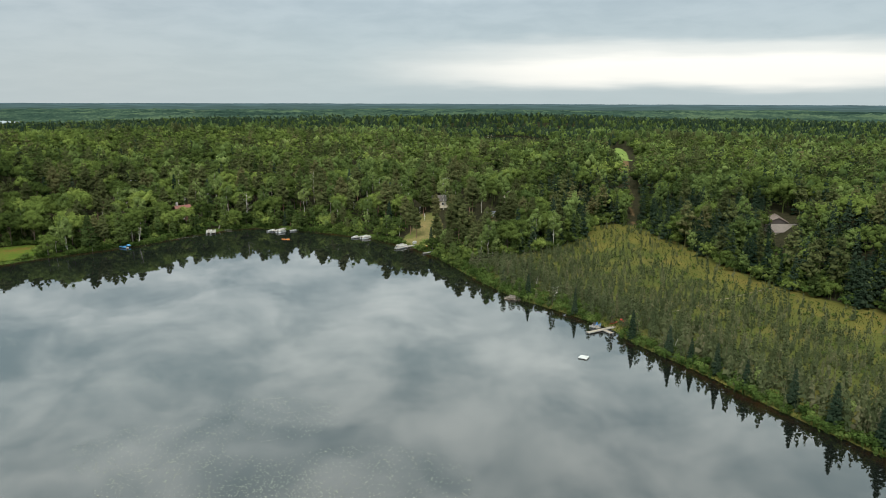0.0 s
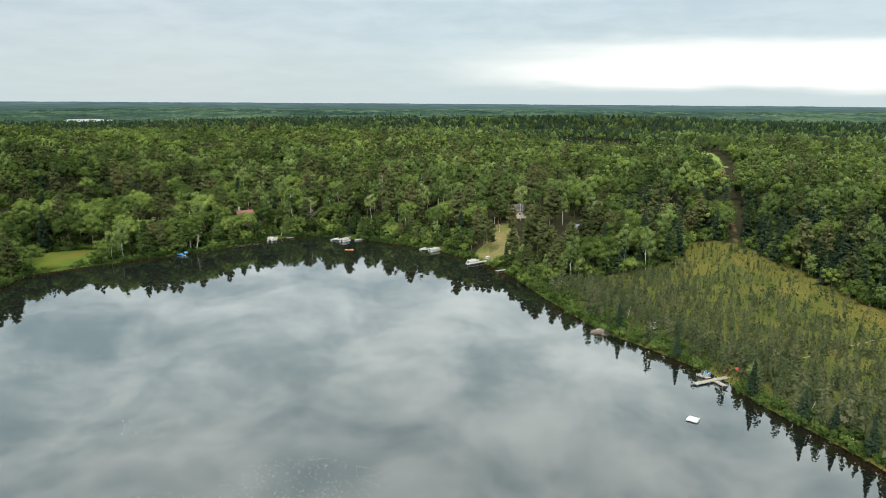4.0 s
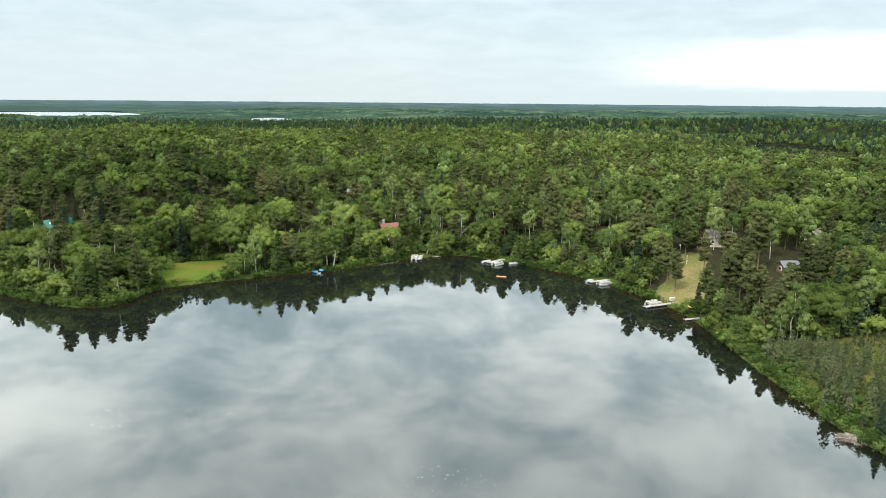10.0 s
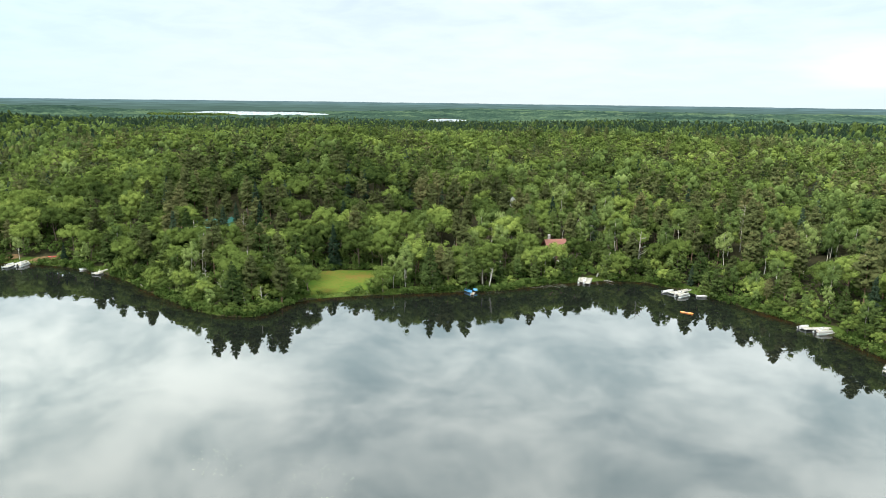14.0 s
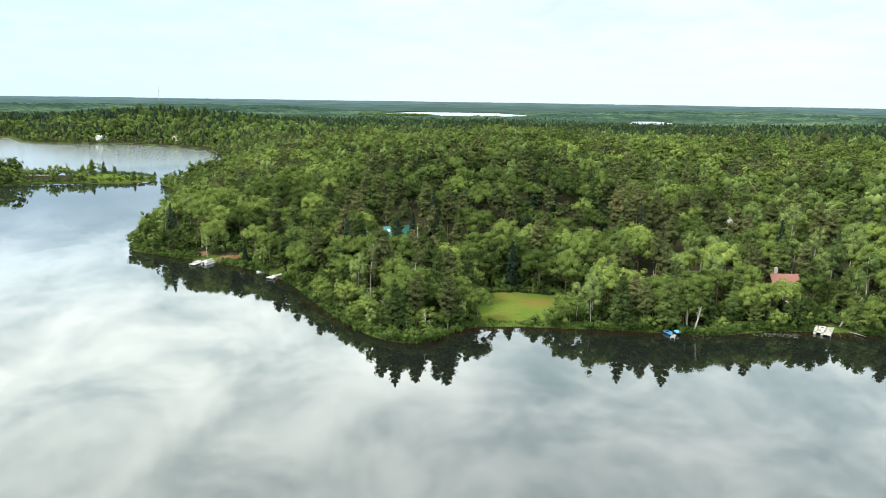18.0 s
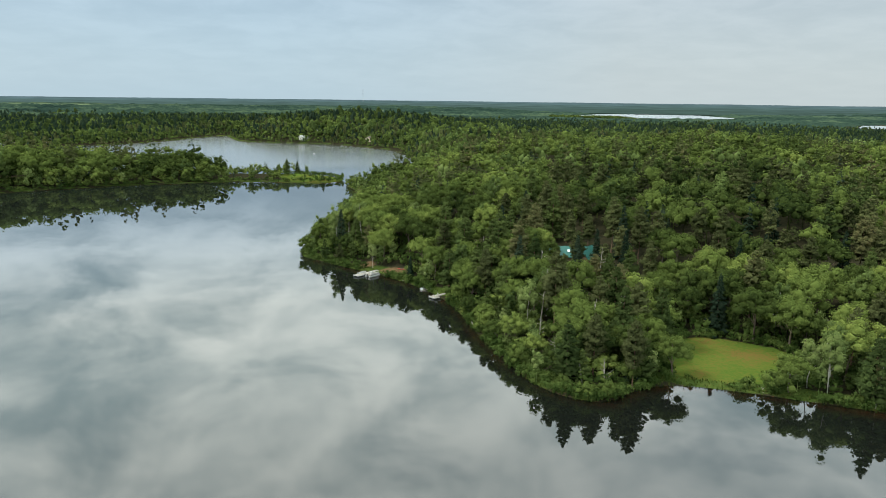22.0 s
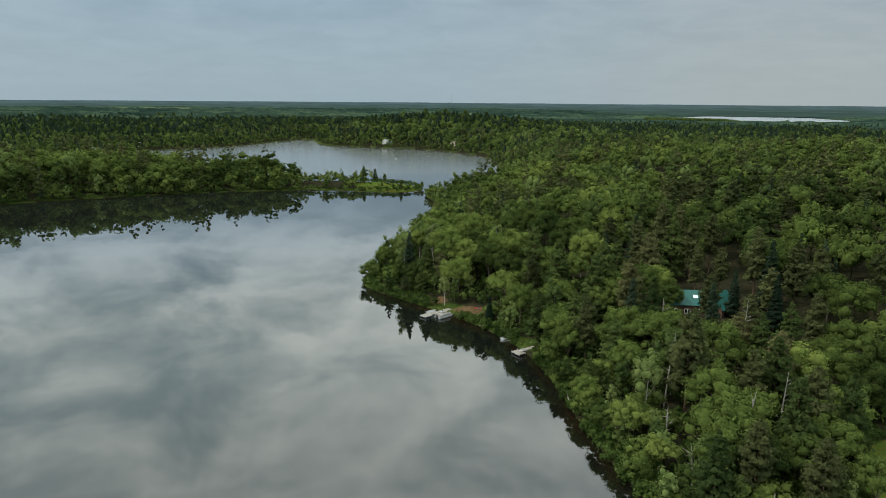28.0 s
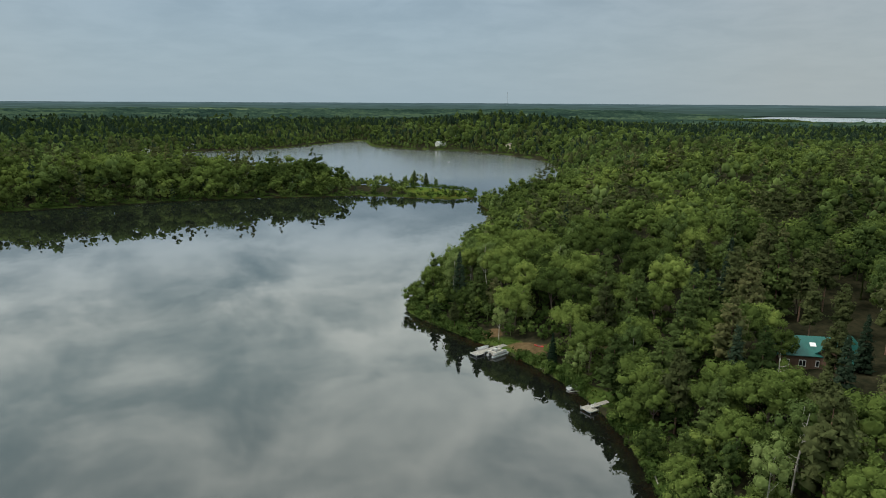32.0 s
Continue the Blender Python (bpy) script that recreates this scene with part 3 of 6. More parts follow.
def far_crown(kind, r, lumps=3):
    """A small uneven head for distant trees, with a few loose sprays."""
    tall, wide = TALL[kind], WIDE[kind]
    if kind in ("oak", "aspen"):
        pieces = []
        for k in range(lumps):
            a = r.uniform(0, 6.28)
            off = wide * (0.45 if kind == "oak" else 0.3)
            c = np.array([math.cos(a) * off, math.sin(a) * off, tall * (0.62 + 0.08 * k) + r.normal(0, 0.3)])
            v, f = lump(c, np.array([wide * 0.62, wide * 0.62, tall * (0.24 if kind == "oak" else 0.28)]) * r.uniform(0.8, 1.1) * (1.0 if lumps > 1 else 1.3), r, 0.30)
            pieces.append((v, f[ICO_V[f][:, :, 2].mean(1) > -0.3]))
        o = unit(r.normal(0, 1, (11, 3)) + (0, 0, 0.8))
        pieces.append(leaves(np.array([0, 0, tall * 0.66]) + o * np.array([wide * 0.95, wide * 0.95, tall * 0.32]), o, 0.9, r))
        return join(pieces)
    vs = []
    for k, (mid, w, h) in enumerate(((0.42, 0.95, 0.26), (0.64, 0.74, 0.24), (0.84, 0.42, 0.17))[3 - lumps if lumps > 1 else 1:]):
        v, f = lump(np.array([r.normal(0, 0.3), r.normal(0, 0.3), tall * mid]), np.array([wide * w, wide * w, tall * h]) * (1.0 if lumps > 1 else 1.2), r, 0.3)
        vs.append((v, f[ICO_V[f][:, :, 2].mean(1) > -0.3]))
    sprays = 10 if lumps > 1 else 6
    o = unit(r.normal(0, 1, (sprays, 3)) + (0, 0, 0.4))
    vs.append(leaves(np.array([0, 0, tall * 0.6]) + o * np.array([wide * 0.85, wide * 0.85, tall * 0.34]) * r.uniform(0.7, 1.15, (sprays, 1)), o, 1.0, r))
    return join(vs)


def make_trunk(kind, r, h):
    pieces = []
    if kind == "oak":
        t, pts = bent_trunk(h * 0.8, 0.24, r, 0.7)
        pieces.append(t)
        for k in range(5):
            s = pts[2 + k % 3]
            a = r.uniform(0, 6.28)
            e = s + np.array([math.cos(a) * 2.2, math.sin(a) * 2.2, 2.4])
            pieces.append(tube([s, (s + e) / 2 + (0, 0, 0.3), e], [0.11, 0.08, 0.04], 4))
    elif kind == "aspen":
        t, pts = bent_trunk(h * 0.92, 0.15, r, 0.9)
        pieces.append(t)
        for k in range(4):
            s = pts[2 + k % 3]
            a = r.uniform(0, 6.28)
            e = s + np.array([math.cos(a) * 1.3, math.sin(a) * 1.3, 1.9])
            pieces.append(tube([s, e], [0.06, 0.025], 4))
    else:
        pieces.append(bent_trunk(h * 0.97, 0.2 if kind != "bog" else 0.05, r, 0.3 if kind != "bog" else 0.2, 0.12)[0])
    return join(pieces)


def make_crown(kind, r, detail):
    """detail 2: close, 1: middle, 3: beyond that, 0: far, 4: farthest."""
    if detail in (0, 4):
        return far_crown(kind, r, 3 if detail == 0 else 1)
    if kind == "oak":
        n, per, s = {2: (34, 58, 1.32), 1: (17, 26, 1.72), 3: (8, 16, 2.05)}[detail]
        return round_crown(r, 7.7, 3.9, 3.3, n, s, per, {2: 0.225, 1: 0.37, 3: 0.52}[detail], base=-0.35, squash=0.86, core={2: 0.70, 1: 0.66, 3: 0.62}[detail])
    if kind == "aspen":
        n, per, s = {2: (24, 52, 1.0), 1: (12, 22, 1.3), 3: (5, 9, 1.8)}[detail]
        return round_crown(r, 9.2, 2.0, 4.2, n, s, per, {2: 0.20, 1: 0.34, 3: 0.62}[detail], base=-0.7, squash=1.15, core={2: 0.64, 1: 0.6, 3: 0.66}[detail])
    if kind == "pine":
        lv, per, sp = {2: (12, 6, 17), 1: (7, 5, 7), 3: (5, 4, 3)}[detail]
        return bough_crown(r, 15.3, 5.0, 3.0, lv, per, {2: 0.33, 1: 0.52, 3: 0.8}[detail], sp, -0.16, 0.55, 0.5, 0.45, True, 0.35)
    if kind == "white_pine":
        lv, per, sp = {2: (13, 7, 16), 1: (8, 5, 7), 3: (5, 4, 3)}[detail]
        return bough_crown(r, 15.0, 1.8, 4.0, lv, per, {2: 0.35, 1: 0.56, 3: 0.85}[detail], sp, -0.12, 0.75, 0.42, 0.35, True, 0.25)
    if kind == "spruce":
        lv, per, sp = {2: (17, 7, 8), 1: (9, 6, 4), 3: (6, 4, 2)}[detail]
        return bough_crown(r, 13.5, 0.9, 2.5, lv, per, {2: 0.29, 1: 0.44, 3: 0.7}[detail], sp, 0.20, 0.85, 0.35, 0.3)
    if kind == "shrub":
        n, per = {2: (4, 40), 1: (3, 24), 3: (2, 12)}[detail]
        return round_crown(r, 0.55, 0.55, 0.5, n, 0.52, per, {2: 0.12, 1: 0.155, 3: 0.22}[detail], -0.2, 0.9, 0.5)
    if detail == 2:
        return bough_crown(r, 3.2, 0.2, 0.52, 10, 4, 0.17, 4, 0.12, 0.75, 0.9, 0.45, False)
    out = []
    for i in range(9):
        z = 3.2 * (0.08 + 0.90 * i / 8)
        w = 0.50 * (1.06 - i / 8.4) * r.uniform(0.6, 1.4)
        a = r.uniform(0, 6.28, 4)
        c = np.stack([np.cos(a) * w, np.sin(a) * w, np.full(4, z) + r.uniform(-0.18, 0.18, 4)], 1)
        out.append(leaves(c, np.stack([np.cos(a), np.sin(a), np.full(4, 0.5)], 1), 0.36 * (1.1 - 0.07 * i), r))
    return join(out)


KINDS = ("oak", "aspen", "pine", "white_pine", "spruce", "bog", "shrub")
CROWN = {(k, q): [make_crown(k, np.random.default_rng(100 * i + q + 7 * j), q) for i in range({2: 4, 1: 5, 3: 5, 0: 5, 4: 5}[q])]
         for j, k in enumerate(KINDS) for q in (2, 1, 3, 0, 4)}
TRUNK = {k: [make_trunk(k, np.random.default_rng(40 + i), TALL[k]) for i in range(4)] for k in KINDS}
TREE_NAME = {"oak": "oak_tree", "aspen": "aspen_tree", "pine": "red_pine_tree", "white_pine": "white_pine_tree",
             "spruce": "spruce_tree", "bog": "bog_spruce", "shrub": "shore_shrub"}
TREE_LABEL = {"oak": "round-crowned green oak tree in the lakeside wood",
              "aspen": "slender light green aspen with a pale trunk",
              "pine": "tall red pine with olive ragged boughs",
              "white_pine": "broad white pine with feathery green boughs",
              "spruce": "dark narrow spruce with drooping boughs",
              "bog": "stunted thin black spruce standing in the bog",
              "shrub": "leafy green alder shrub at the water's edge"}
CROWN_MESH = {k: [mesh_of(k + "_crown", *c, LEAF[k], None, True) for c in CROWN[k, 2]] for k in KINDS}
TRUNK_MESH = {k: [mesh_of(k + "_trunk", *c, BIRCH if k == "aspen" else PINE_BARK if k in ("pine", "white_pine") else BARK) for c in TRUNK[k]] for k in KINDS}


def plant(kind, x, y, z, scale, turn, variant, squeeze=1.0):
    root = tagged(new(TREE_NAME[kind]), TREE_LABEL[kind], "tree", TREE_NAME[kind].replace("_", " ") + "s of the shore")
    root.empty_display_size = 0.5
    root.matrix_basis = Matrix.LocRotScale((x, y, z), Euler((0, 0, turn)), (scale * squeeze, scale * squeeze, scale))
    child("trunk", TRUNK_MESH[kind][variant % 4], root)
    child("crown", CROWN_MESH[kind][variant % 4], root)
    return root


def woods(name, kind, quality, spots, label):
    """Many trees of one kind as one mesh. spots: rows of x, y, z, scale, turn, tone."""
    if len(spots) == 0:
        return
    spots = np.asarray(spots)
    vs, fs, ts, n = [], [], [], 0
    pool = CROWN[kind, quality]
    pick = rng.integers(0, len(pool), len(spots))
    for q, (cv, cf) in enumerate(pool):
        s = spots[pick == q]
        if len(s) == 0:
            continue
        if quality == 1:
            h = TALL[kind]
            tv, tf = tube([(0, 0, -0.5), (0, 0, h * 0.75)], [0.2, 0.08], 3) if kind != "bog" else tube([(0, 0, 0), (0, 0, 3)], [0.04, 0.01], 3)
            cv2, cf2 = join([(cv, cf), (tv, tf)])
        else:
            cv2, cf2 = cv, cf
        c, sn = np.cos(s[:, 4])[:, None], np.sin(s[:, 4])[:, None]
        x = (cv2[:, 0] * c - cv2[:, 1] * sn) * s[:, 3:4] + s[:, 0:1]
        y = (cv2[:, 0] * sn + cv2[:, 1] * c) * s[:, 3:4] + s[:, 1:2]
        z = cv2[:, 2] * s[:, 3:4] + s[:, 2:3]
        vs.append(np.stack([x, y, z], -1).reshape(-1, 3))
        fs.append((cf2[None] + (np.arange(len(s)) * len(cv2))[:, None, None]).reshape(-1, 3) + n)
        ts.append(np.repeat(s[:, 5], len(cv2)))
        n += len(s) * len(cv2)
    ob = new(name, mesh_of(name, np.concatenate(vs), np.concatenate(fs), WOODS[kind], np.concatenate(ts), True))
    return tagged(ob, label, "trees", kind="stuff")


# where trees stand: clearings stay open, some cut so the camera sees the houses
CLEARINGS = [(BOG, 1.0), (MEADOW, 1.0), (LAWN, 2.8), (SAND_W, 1.5), (TIP_MEADOW, 0.0)]
CLEARED_SPOTS = [(-112, 294, 6.0), (-106.5, 288, 2.8), (-219, 242, 6.0), (-213, 236.5, 3.6), (-208.5, 232.5, 1.8), (124, 249, 7), (127, 257, 6), (121, 240, 5), (119, 233, 4),
               (-151, 336, 3.0), (20.5, 287.5, 4.5), (18.5, 282, 4), (17, 278, 3.5), (15.5, 274, 3), (2, 313, 5), (32, 322, 5)]
CLEARED_SPOTS += [(a, b, r + 0.4) for a, b, r in SAND_SPOTS]
# track lanes, and a last one cut so the camera sees the shed
OPEN_LANES = [(a, b, w + (5.0 if w > 5 else 6.5 if w > 2 else 6.5 if w > 0.7 else 2.5)) for a, b, w in GRASS_STRIP + SAND_ROAD] + [((20.5, 286), (13.5, 266), 2.8)]


def scatter(x0, x1, y0, y1, gap, jitter=0.42):
    x, y = np.meshgrid(np.arange(x0, x1, gap), np.arange(y0, y1, gap))
    x = x + (np.arange(x.shape[0])[:, None] % 2) * gap * 0.5
    x, y = x.ravel(), y.ravel()
    return x + rng.uniform(-jitter, jitter, len(x)) * gap, y + rng.uniform(-jitter, jitter, len(y)) * gap


def in_view(x, y, margin=7.0):
    """The wide sector north and west of the lake which the flight looks over."""
    right = np.degrees(np.arctan2(x, y + 12)) < 33 + margin
    left = np.degrees(np.arctan2(-(x + 95), y - 130)) < 109 + margin
    return right & left & ((y > 60) | (x < -300)) & (y > np.where(x < -640, -700, -140))


def free(x, y):
    ok = np.ones(len(x), bool)
    for line, gap in CLEARINGS:
        ok &= outline_distance(x, y, line) > gap
    for hx, hy, hr in CLEARED_SPOTS:
        ok &= np.hypot(x - hx, y - hy) > hr
    for a, b, w in OPEN_LANES:
        ok &= segment_distance(x, y, a, b) > w
    return ok


def kinds_for(x, y, d):
    """Which kind grows where: pines north, aspens behind the bay, oaks on the western hill, spruce by the bog."""
    u = rng.uniform(0, 1, len(x))
    patch = 1.2 * rolling(x, y, 110, 3.0) + 0.9 * rolling(x, y, 43, 1.5)
    west, east = step(-x, 130, 190), step(x, 20, 80)
    p_pine = np.clip(0.26 + 0.38 * patch - 0.12 * west, 0.03, 0.85)
    p_spruce = np.clip(0.06 + 0.62 * east * step(-outline_distance(x, y, BOG), -60, -5) + 0.05 * patch, 0.02, 0.6)
    p_aspen = np.clip(0.15 - 0.26 * patch + 0.25 * np.exp(-((x + 30) ** 2 + (y - 340) ** 2) / 70 ** 2), 0.05, 0.6) * (1 - 0.55 * west)
    p_white = np.full(len(x), 0.07)
    p_pine = np.clip(p_pine + 0.25 * np.exp(-((x + 215) ** 2 + (y - 305) ** 2) / 60 ** 2), 0, 0.8)
    edges = np.cumsum(np.stack([p_pine, p_spruce, p_aspen, p_white]), 0)
    out = np.full(len(x), 0)
    out = np.where(u < edges[3], 3, out)
    out = np.where(u < edges[2], 1, out)
    out = np.where(u < edges[1], 4, out)
    out = np.where(u < edges[0], 2, out)
    return out


# near and middle woods
tx, ty = scatter(-640, 520, -140, 720, 6.9, 0.48)
tz, td = ground_height(tx, ty)
reach = np.hypot(tx + 60, ty - 110)
keep = (td > 0.4) & in_view(tx, ty) & (reach < 560) & free(tx, ty)
keep &= rng.uniform(0, 1, len(tx)) < np.where(reach > 330, 0.72, 0.95) * np.where(np.hypot((tx - 12) / 15, (ty - 282) / 20) < 1, 0.5, 1.0)
tx, ty, tz, td, reach = tx[keep], ty[keep], tz[keep], td[keep], reach[keep]
tk = kinds_for(tx, ty, td)
tk = np.where(np.hypot((tx - 10) / 18, (ty - 280) / 22) < 1, 2, tk)
tscale = (0.62 + 0.62 * rng.beta(2.2, 1.8, len(tx))) * (0.64 + 0.36 * step(td, 1, 15)) * (1 - 0.10 * step(-tx, 440, 500) * step(ty, 60, 130)) * (1 - 0.55 * step(-tx, 438, 452) * step(-tx, -540, -520) * step(ty, 245, 252) * step(-ty, -350, -310))
# tone drops round (-215, 305): darker pines, and valley shade put into the colour
tturn, ttone = rng.uniform(0, 6.28, len(tx)), np.clip(0.62 * rng.uniform(0, 1, len(tx)) + 0.18 + 0.34 * rolling(tx, ty, 75, 5.0) + 0.26 * rolling(tx, ty, 210, 1.0) - 0.22 * np.exp(-((tx + 215) ** 2 + (ty - 305) ** 2) / 60 ** 2), 0, 1)
tscale *= np.where(segment_distance(tx, ty, (-217, 240), (-201, 226)) < 5.5, 0.72, 1.0) * np.where(segment_distance(tx, ty, (122, 244), (107, 214)) < 6, 0.5, 1.0)
tscale *= 1 + 0.5 * (tx < -440) * step(-ty, -196, -160)
tscale *= 1 - 0.28 * (tx > -80) * (tx < -16) * step(-td, -14, -5)
tscale *= 1 - 0.58 * (tx < -492) * step(ty, 180, 193)
order = np.argsort(td + 0.12 * reach)
count, near = {k: 0 for k in KINDS}, np.zeros(len(tx), bool)
LIMIT = {"oak": 290, "aspen": 200, "pine": 220, "white_pine": 120, "spruce": 150, "bog": 0}
for i in order:
    k = KINDS[tk[i]]
    if td[i] < 60 and reach[i] < 260 and count[k] < LIMIT[k]:
        count[k] += 1
        near[i] = True
        plant(k, tx[i], ty[i], tz[i] - 0.1, tscale[i], tturn[i], int(i))
for j, k in enumerate(KINDS[:5]):
    for q, lo, hi in ((2, 0, 130), (1, 130, 265), (3, 265, 9999)):
        sel = (tk == j) & ~near & (reach >= lo) & (reach < hi)
        woods("wood_of_" + TREE_NAME[k] + "s", k, q, np.stack([tx, ty, tz - 0.1, tscale, tturn, ttone], 1)[sel],
              "dense wood of " + TREE_NAME[k].replace("_", " ") + "s behind the shore")

# a close wall of spruce and leafy trees behind the bog
wx, wy = scatter(30, 330, 60, 470, 4.6, 0.48)
wz, wd = ground_height(wx, wy)
edge = outline_distance(wx, wy, BOG)
keep = (wd > 6) & (edge > 0.8) & (rng.uniform(0, 1, len(wx)) < np.where(edge < 26, 0.85, 0.55)) & in_view(wx, wy) & free(wx, wy)
wx, wy, wz, edge = wx[keep], wy[keep], wz[keep], edge[keep]
pick = rng.uniform(0, 1, len(wx)) + 0.25 * step(edge, 10, 40)
spots = np.stack([wx, wy, wz - 0.2, rng.uniform(0.35, 1.1, len(wx)) * np.where(segment_distance(wx, wy, (122, 244), (107, 214)) < 6, 0.5, 1.0), rng.uniform(0, 6.28, len(wx)), rng.uniform(0, 0.75, len(wx))], 1)
for k, lo, hi in (("spruce", -1, 0.66), ("white_pine", 0.66, 0.78), ("oak", 0.78, 1.04), ("aspen", 1.04, 2)):
    for q, far_in in ((1, edge < 32), (3, edge >= 32)):
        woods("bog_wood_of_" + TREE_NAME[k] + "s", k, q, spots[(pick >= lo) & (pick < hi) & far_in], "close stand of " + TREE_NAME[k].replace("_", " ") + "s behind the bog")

# far woods
fx, fy = scatter(-2000, 1500, -700, 1900, 8.6, 0.48)
keep = in_view(fx, fy)
fx, fy = fx[keep], fy[keep]
fz, fd = ground_height(fx, fy)
reach = np.hypot(fx + 60, fy - 110)
keep = (fd > 3) & (reach >= 550) & (reach < 1750) & (far_lake_gap(fx, fy)[0] > 4) & free(fx, fy)
keep &= rng.uniform(0, 1, len(fx)) < np.where(reach > 1000, 0.58, 0.95) * (1 - 0.85 * step(reach, 1250, 1780))
keep &= (np.hypot((fx - 84) / 60, (fy - 690) / 70) > 1)
fx, fy, fz, fd, reach = fx[keep], fy[keep], fz[keep], fd[keep], reach[keep]
fk = kinds_for(fx, fy, np.full(len(fx), 50.0))
# with distance more trees turn blue-green spruce, which puts haze into the woods
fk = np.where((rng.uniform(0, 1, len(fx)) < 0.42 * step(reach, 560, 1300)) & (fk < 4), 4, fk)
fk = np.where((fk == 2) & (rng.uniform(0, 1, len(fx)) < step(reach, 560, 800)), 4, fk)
spots = np.stack([fx, fy, fz - 0.5, rng.uniform(0.78, 1.16, len(fx)) * np.where(reach > 1000, 1.12, 1.0) * (0.6 + 0.4 * step(fd, 5, 55)) * (0.55 + 0.45 * far_lake_gap(fx, fy, True)[1]), rng.uniform(0, 6.28, len(fx)), np.clip(0.5 * rng.uniform(0, 1, len(fx)) ** 1.5 + 0.36 * rolling(fx, fy, 130, 5.0) + 0.3 * rolling(fx, fy, 420, 2.0) - 0.02 - 0.14 * step(reach, 700, 1100), 0, 1)], 1)
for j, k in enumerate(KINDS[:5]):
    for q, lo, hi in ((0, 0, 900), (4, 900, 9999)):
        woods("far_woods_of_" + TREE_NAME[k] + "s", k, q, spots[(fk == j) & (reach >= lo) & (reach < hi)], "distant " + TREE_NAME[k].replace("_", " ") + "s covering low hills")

# trees round the northern lake
qx, qy = scatter(0, 190, 660, 1140, 5.5, 0.5)
gap_n = far_lake_gap(qx, qy)[0]
keep = (gap_n > 1.5) & (gap_n < 34) & (qy > 800)
qx, qy, gap_n = qx[keep], qy[keep], gap_n[keep]
spots = np.stack([qx, qy, ground_height(qx, qy)[0] - 0.3, rng.uniform(0.6, 1.0, len(qx)) * (0.6 + 0.4 * step(gap_n, 0, 15)), rng.uniform(0, 6.28, len(qx)), rng.uniform(0, 0.5, len(qx))], 1)
for k, sel in (("spruce", np.arange(len(qx)) % 5 < 3), ("oak", np.arange(len(qx)) % 5 >= 3)):
    woods("northern_lake_" + TREE_NAME[k] + "s", k, 0, spots[sel], "belt of " + TREE_NAME[k].replace("_", " ") + "s round the northern lake")

# a wooded point in the far western lake, hiding half of it
px_, py_ = rng.uniform(-250, 250, 900), rng.uniform(-530, -455, 900)
along, across = np.array([-0.72, 0.69]), np.array([-0.69, -0.72])
lift_ = px_.copy()
px_, py_ = -1960 + px_ * across[0] + py_ * along[0], 1770 + px_ * across[1] + py_ * along[1]
woods("wooded_point_trees", "oak", 4, np.stack([px_, py_, np.full(900, 0.6), rng.uniform(0.35, 0.6, 900) * (1 + 0.8 * step(lift_, 0, 60)), rng.uniform(0, 6.28, 900), rng.uniform(0, 0.5, 900)], 1), "low wooded point reaching into the far lake")

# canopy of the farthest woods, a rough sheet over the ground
CANOPY, n = material("hazy_far_canopy")
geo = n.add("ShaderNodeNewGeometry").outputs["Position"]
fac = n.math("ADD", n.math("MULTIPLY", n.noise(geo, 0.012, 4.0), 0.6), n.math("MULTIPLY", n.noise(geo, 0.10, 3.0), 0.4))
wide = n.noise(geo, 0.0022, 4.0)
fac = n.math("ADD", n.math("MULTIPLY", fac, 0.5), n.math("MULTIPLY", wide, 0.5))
# cold blue-green puts the haze of distance into the canopy's colour
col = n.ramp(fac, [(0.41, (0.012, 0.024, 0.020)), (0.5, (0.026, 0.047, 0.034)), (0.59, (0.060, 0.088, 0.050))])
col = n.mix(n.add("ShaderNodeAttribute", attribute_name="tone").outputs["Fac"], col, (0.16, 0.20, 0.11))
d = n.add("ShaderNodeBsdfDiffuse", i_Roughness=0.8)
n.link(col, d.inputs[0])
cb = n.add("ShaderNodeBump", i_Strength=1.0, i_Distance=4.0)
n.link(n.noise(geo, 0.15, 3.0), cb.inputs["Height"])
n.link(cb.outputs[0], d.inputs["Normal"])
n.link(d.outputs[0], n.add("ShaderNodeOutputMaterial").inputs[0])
rings = np.concatenate([np.arange(1450, 2600, 16), np.arange(2600, 3240, 24)])
turns = np.radians(np.arange(-60, 150, 0.28))
RR, TT = np.meshgrid(rings, turns)
cx, cy = -60 - RR * np.sin(TT), 110 + RR * np.cos(TT)
cz, cd = ground_height(cx, cy)
lake, hollow = far_lake_gap(cx.ravel(), cy.ravel())
cover = (0.35 + 0.65 * hollow) * 11.5 * step(lake, 0, 160) * (0.75 + 0.25 * step(RR.ravel(), 1500, 1800)) + rng.normal(0, 1.6, cx.size) * (1 - 0.7 * step(RR.ravel(), 2500, 3400)) * step(lake, 0, 50)
cover = cover * (1 + 0.25 * (1 - step(RR.ravel(), 2200, 3400)) * rolling(cx.ravel(), cy.ravel(), 330, 2.0) + 0.3 * rolling(cx.ravel(), cy.ravel(), 120, 4.0)) 
deg = np.degrees(TT.ravel())
field = np.max([1 - step(np.maximum(np.abs(deg - a) / wa, np.abs(RR.ravel() - b) / wb_), 0.8, 1.0) for a, wa, b, wb_ in ((94.5, 4.5, 2960, 90), (105.5, 1.0, 2900, 60), (70.3, 0.16, 2350, 260), (20.0, 2.2, 2250, 60))], 0)
cover = cover * (1 - 0.85 * field)
cz = np.where(lake < 0, -3.0, cz + cover)
nr = len(rings)
cell = (np.arange(len(turns) - 1)[:, None] * nr + np.arange(nr - 1)[None]).ravel()
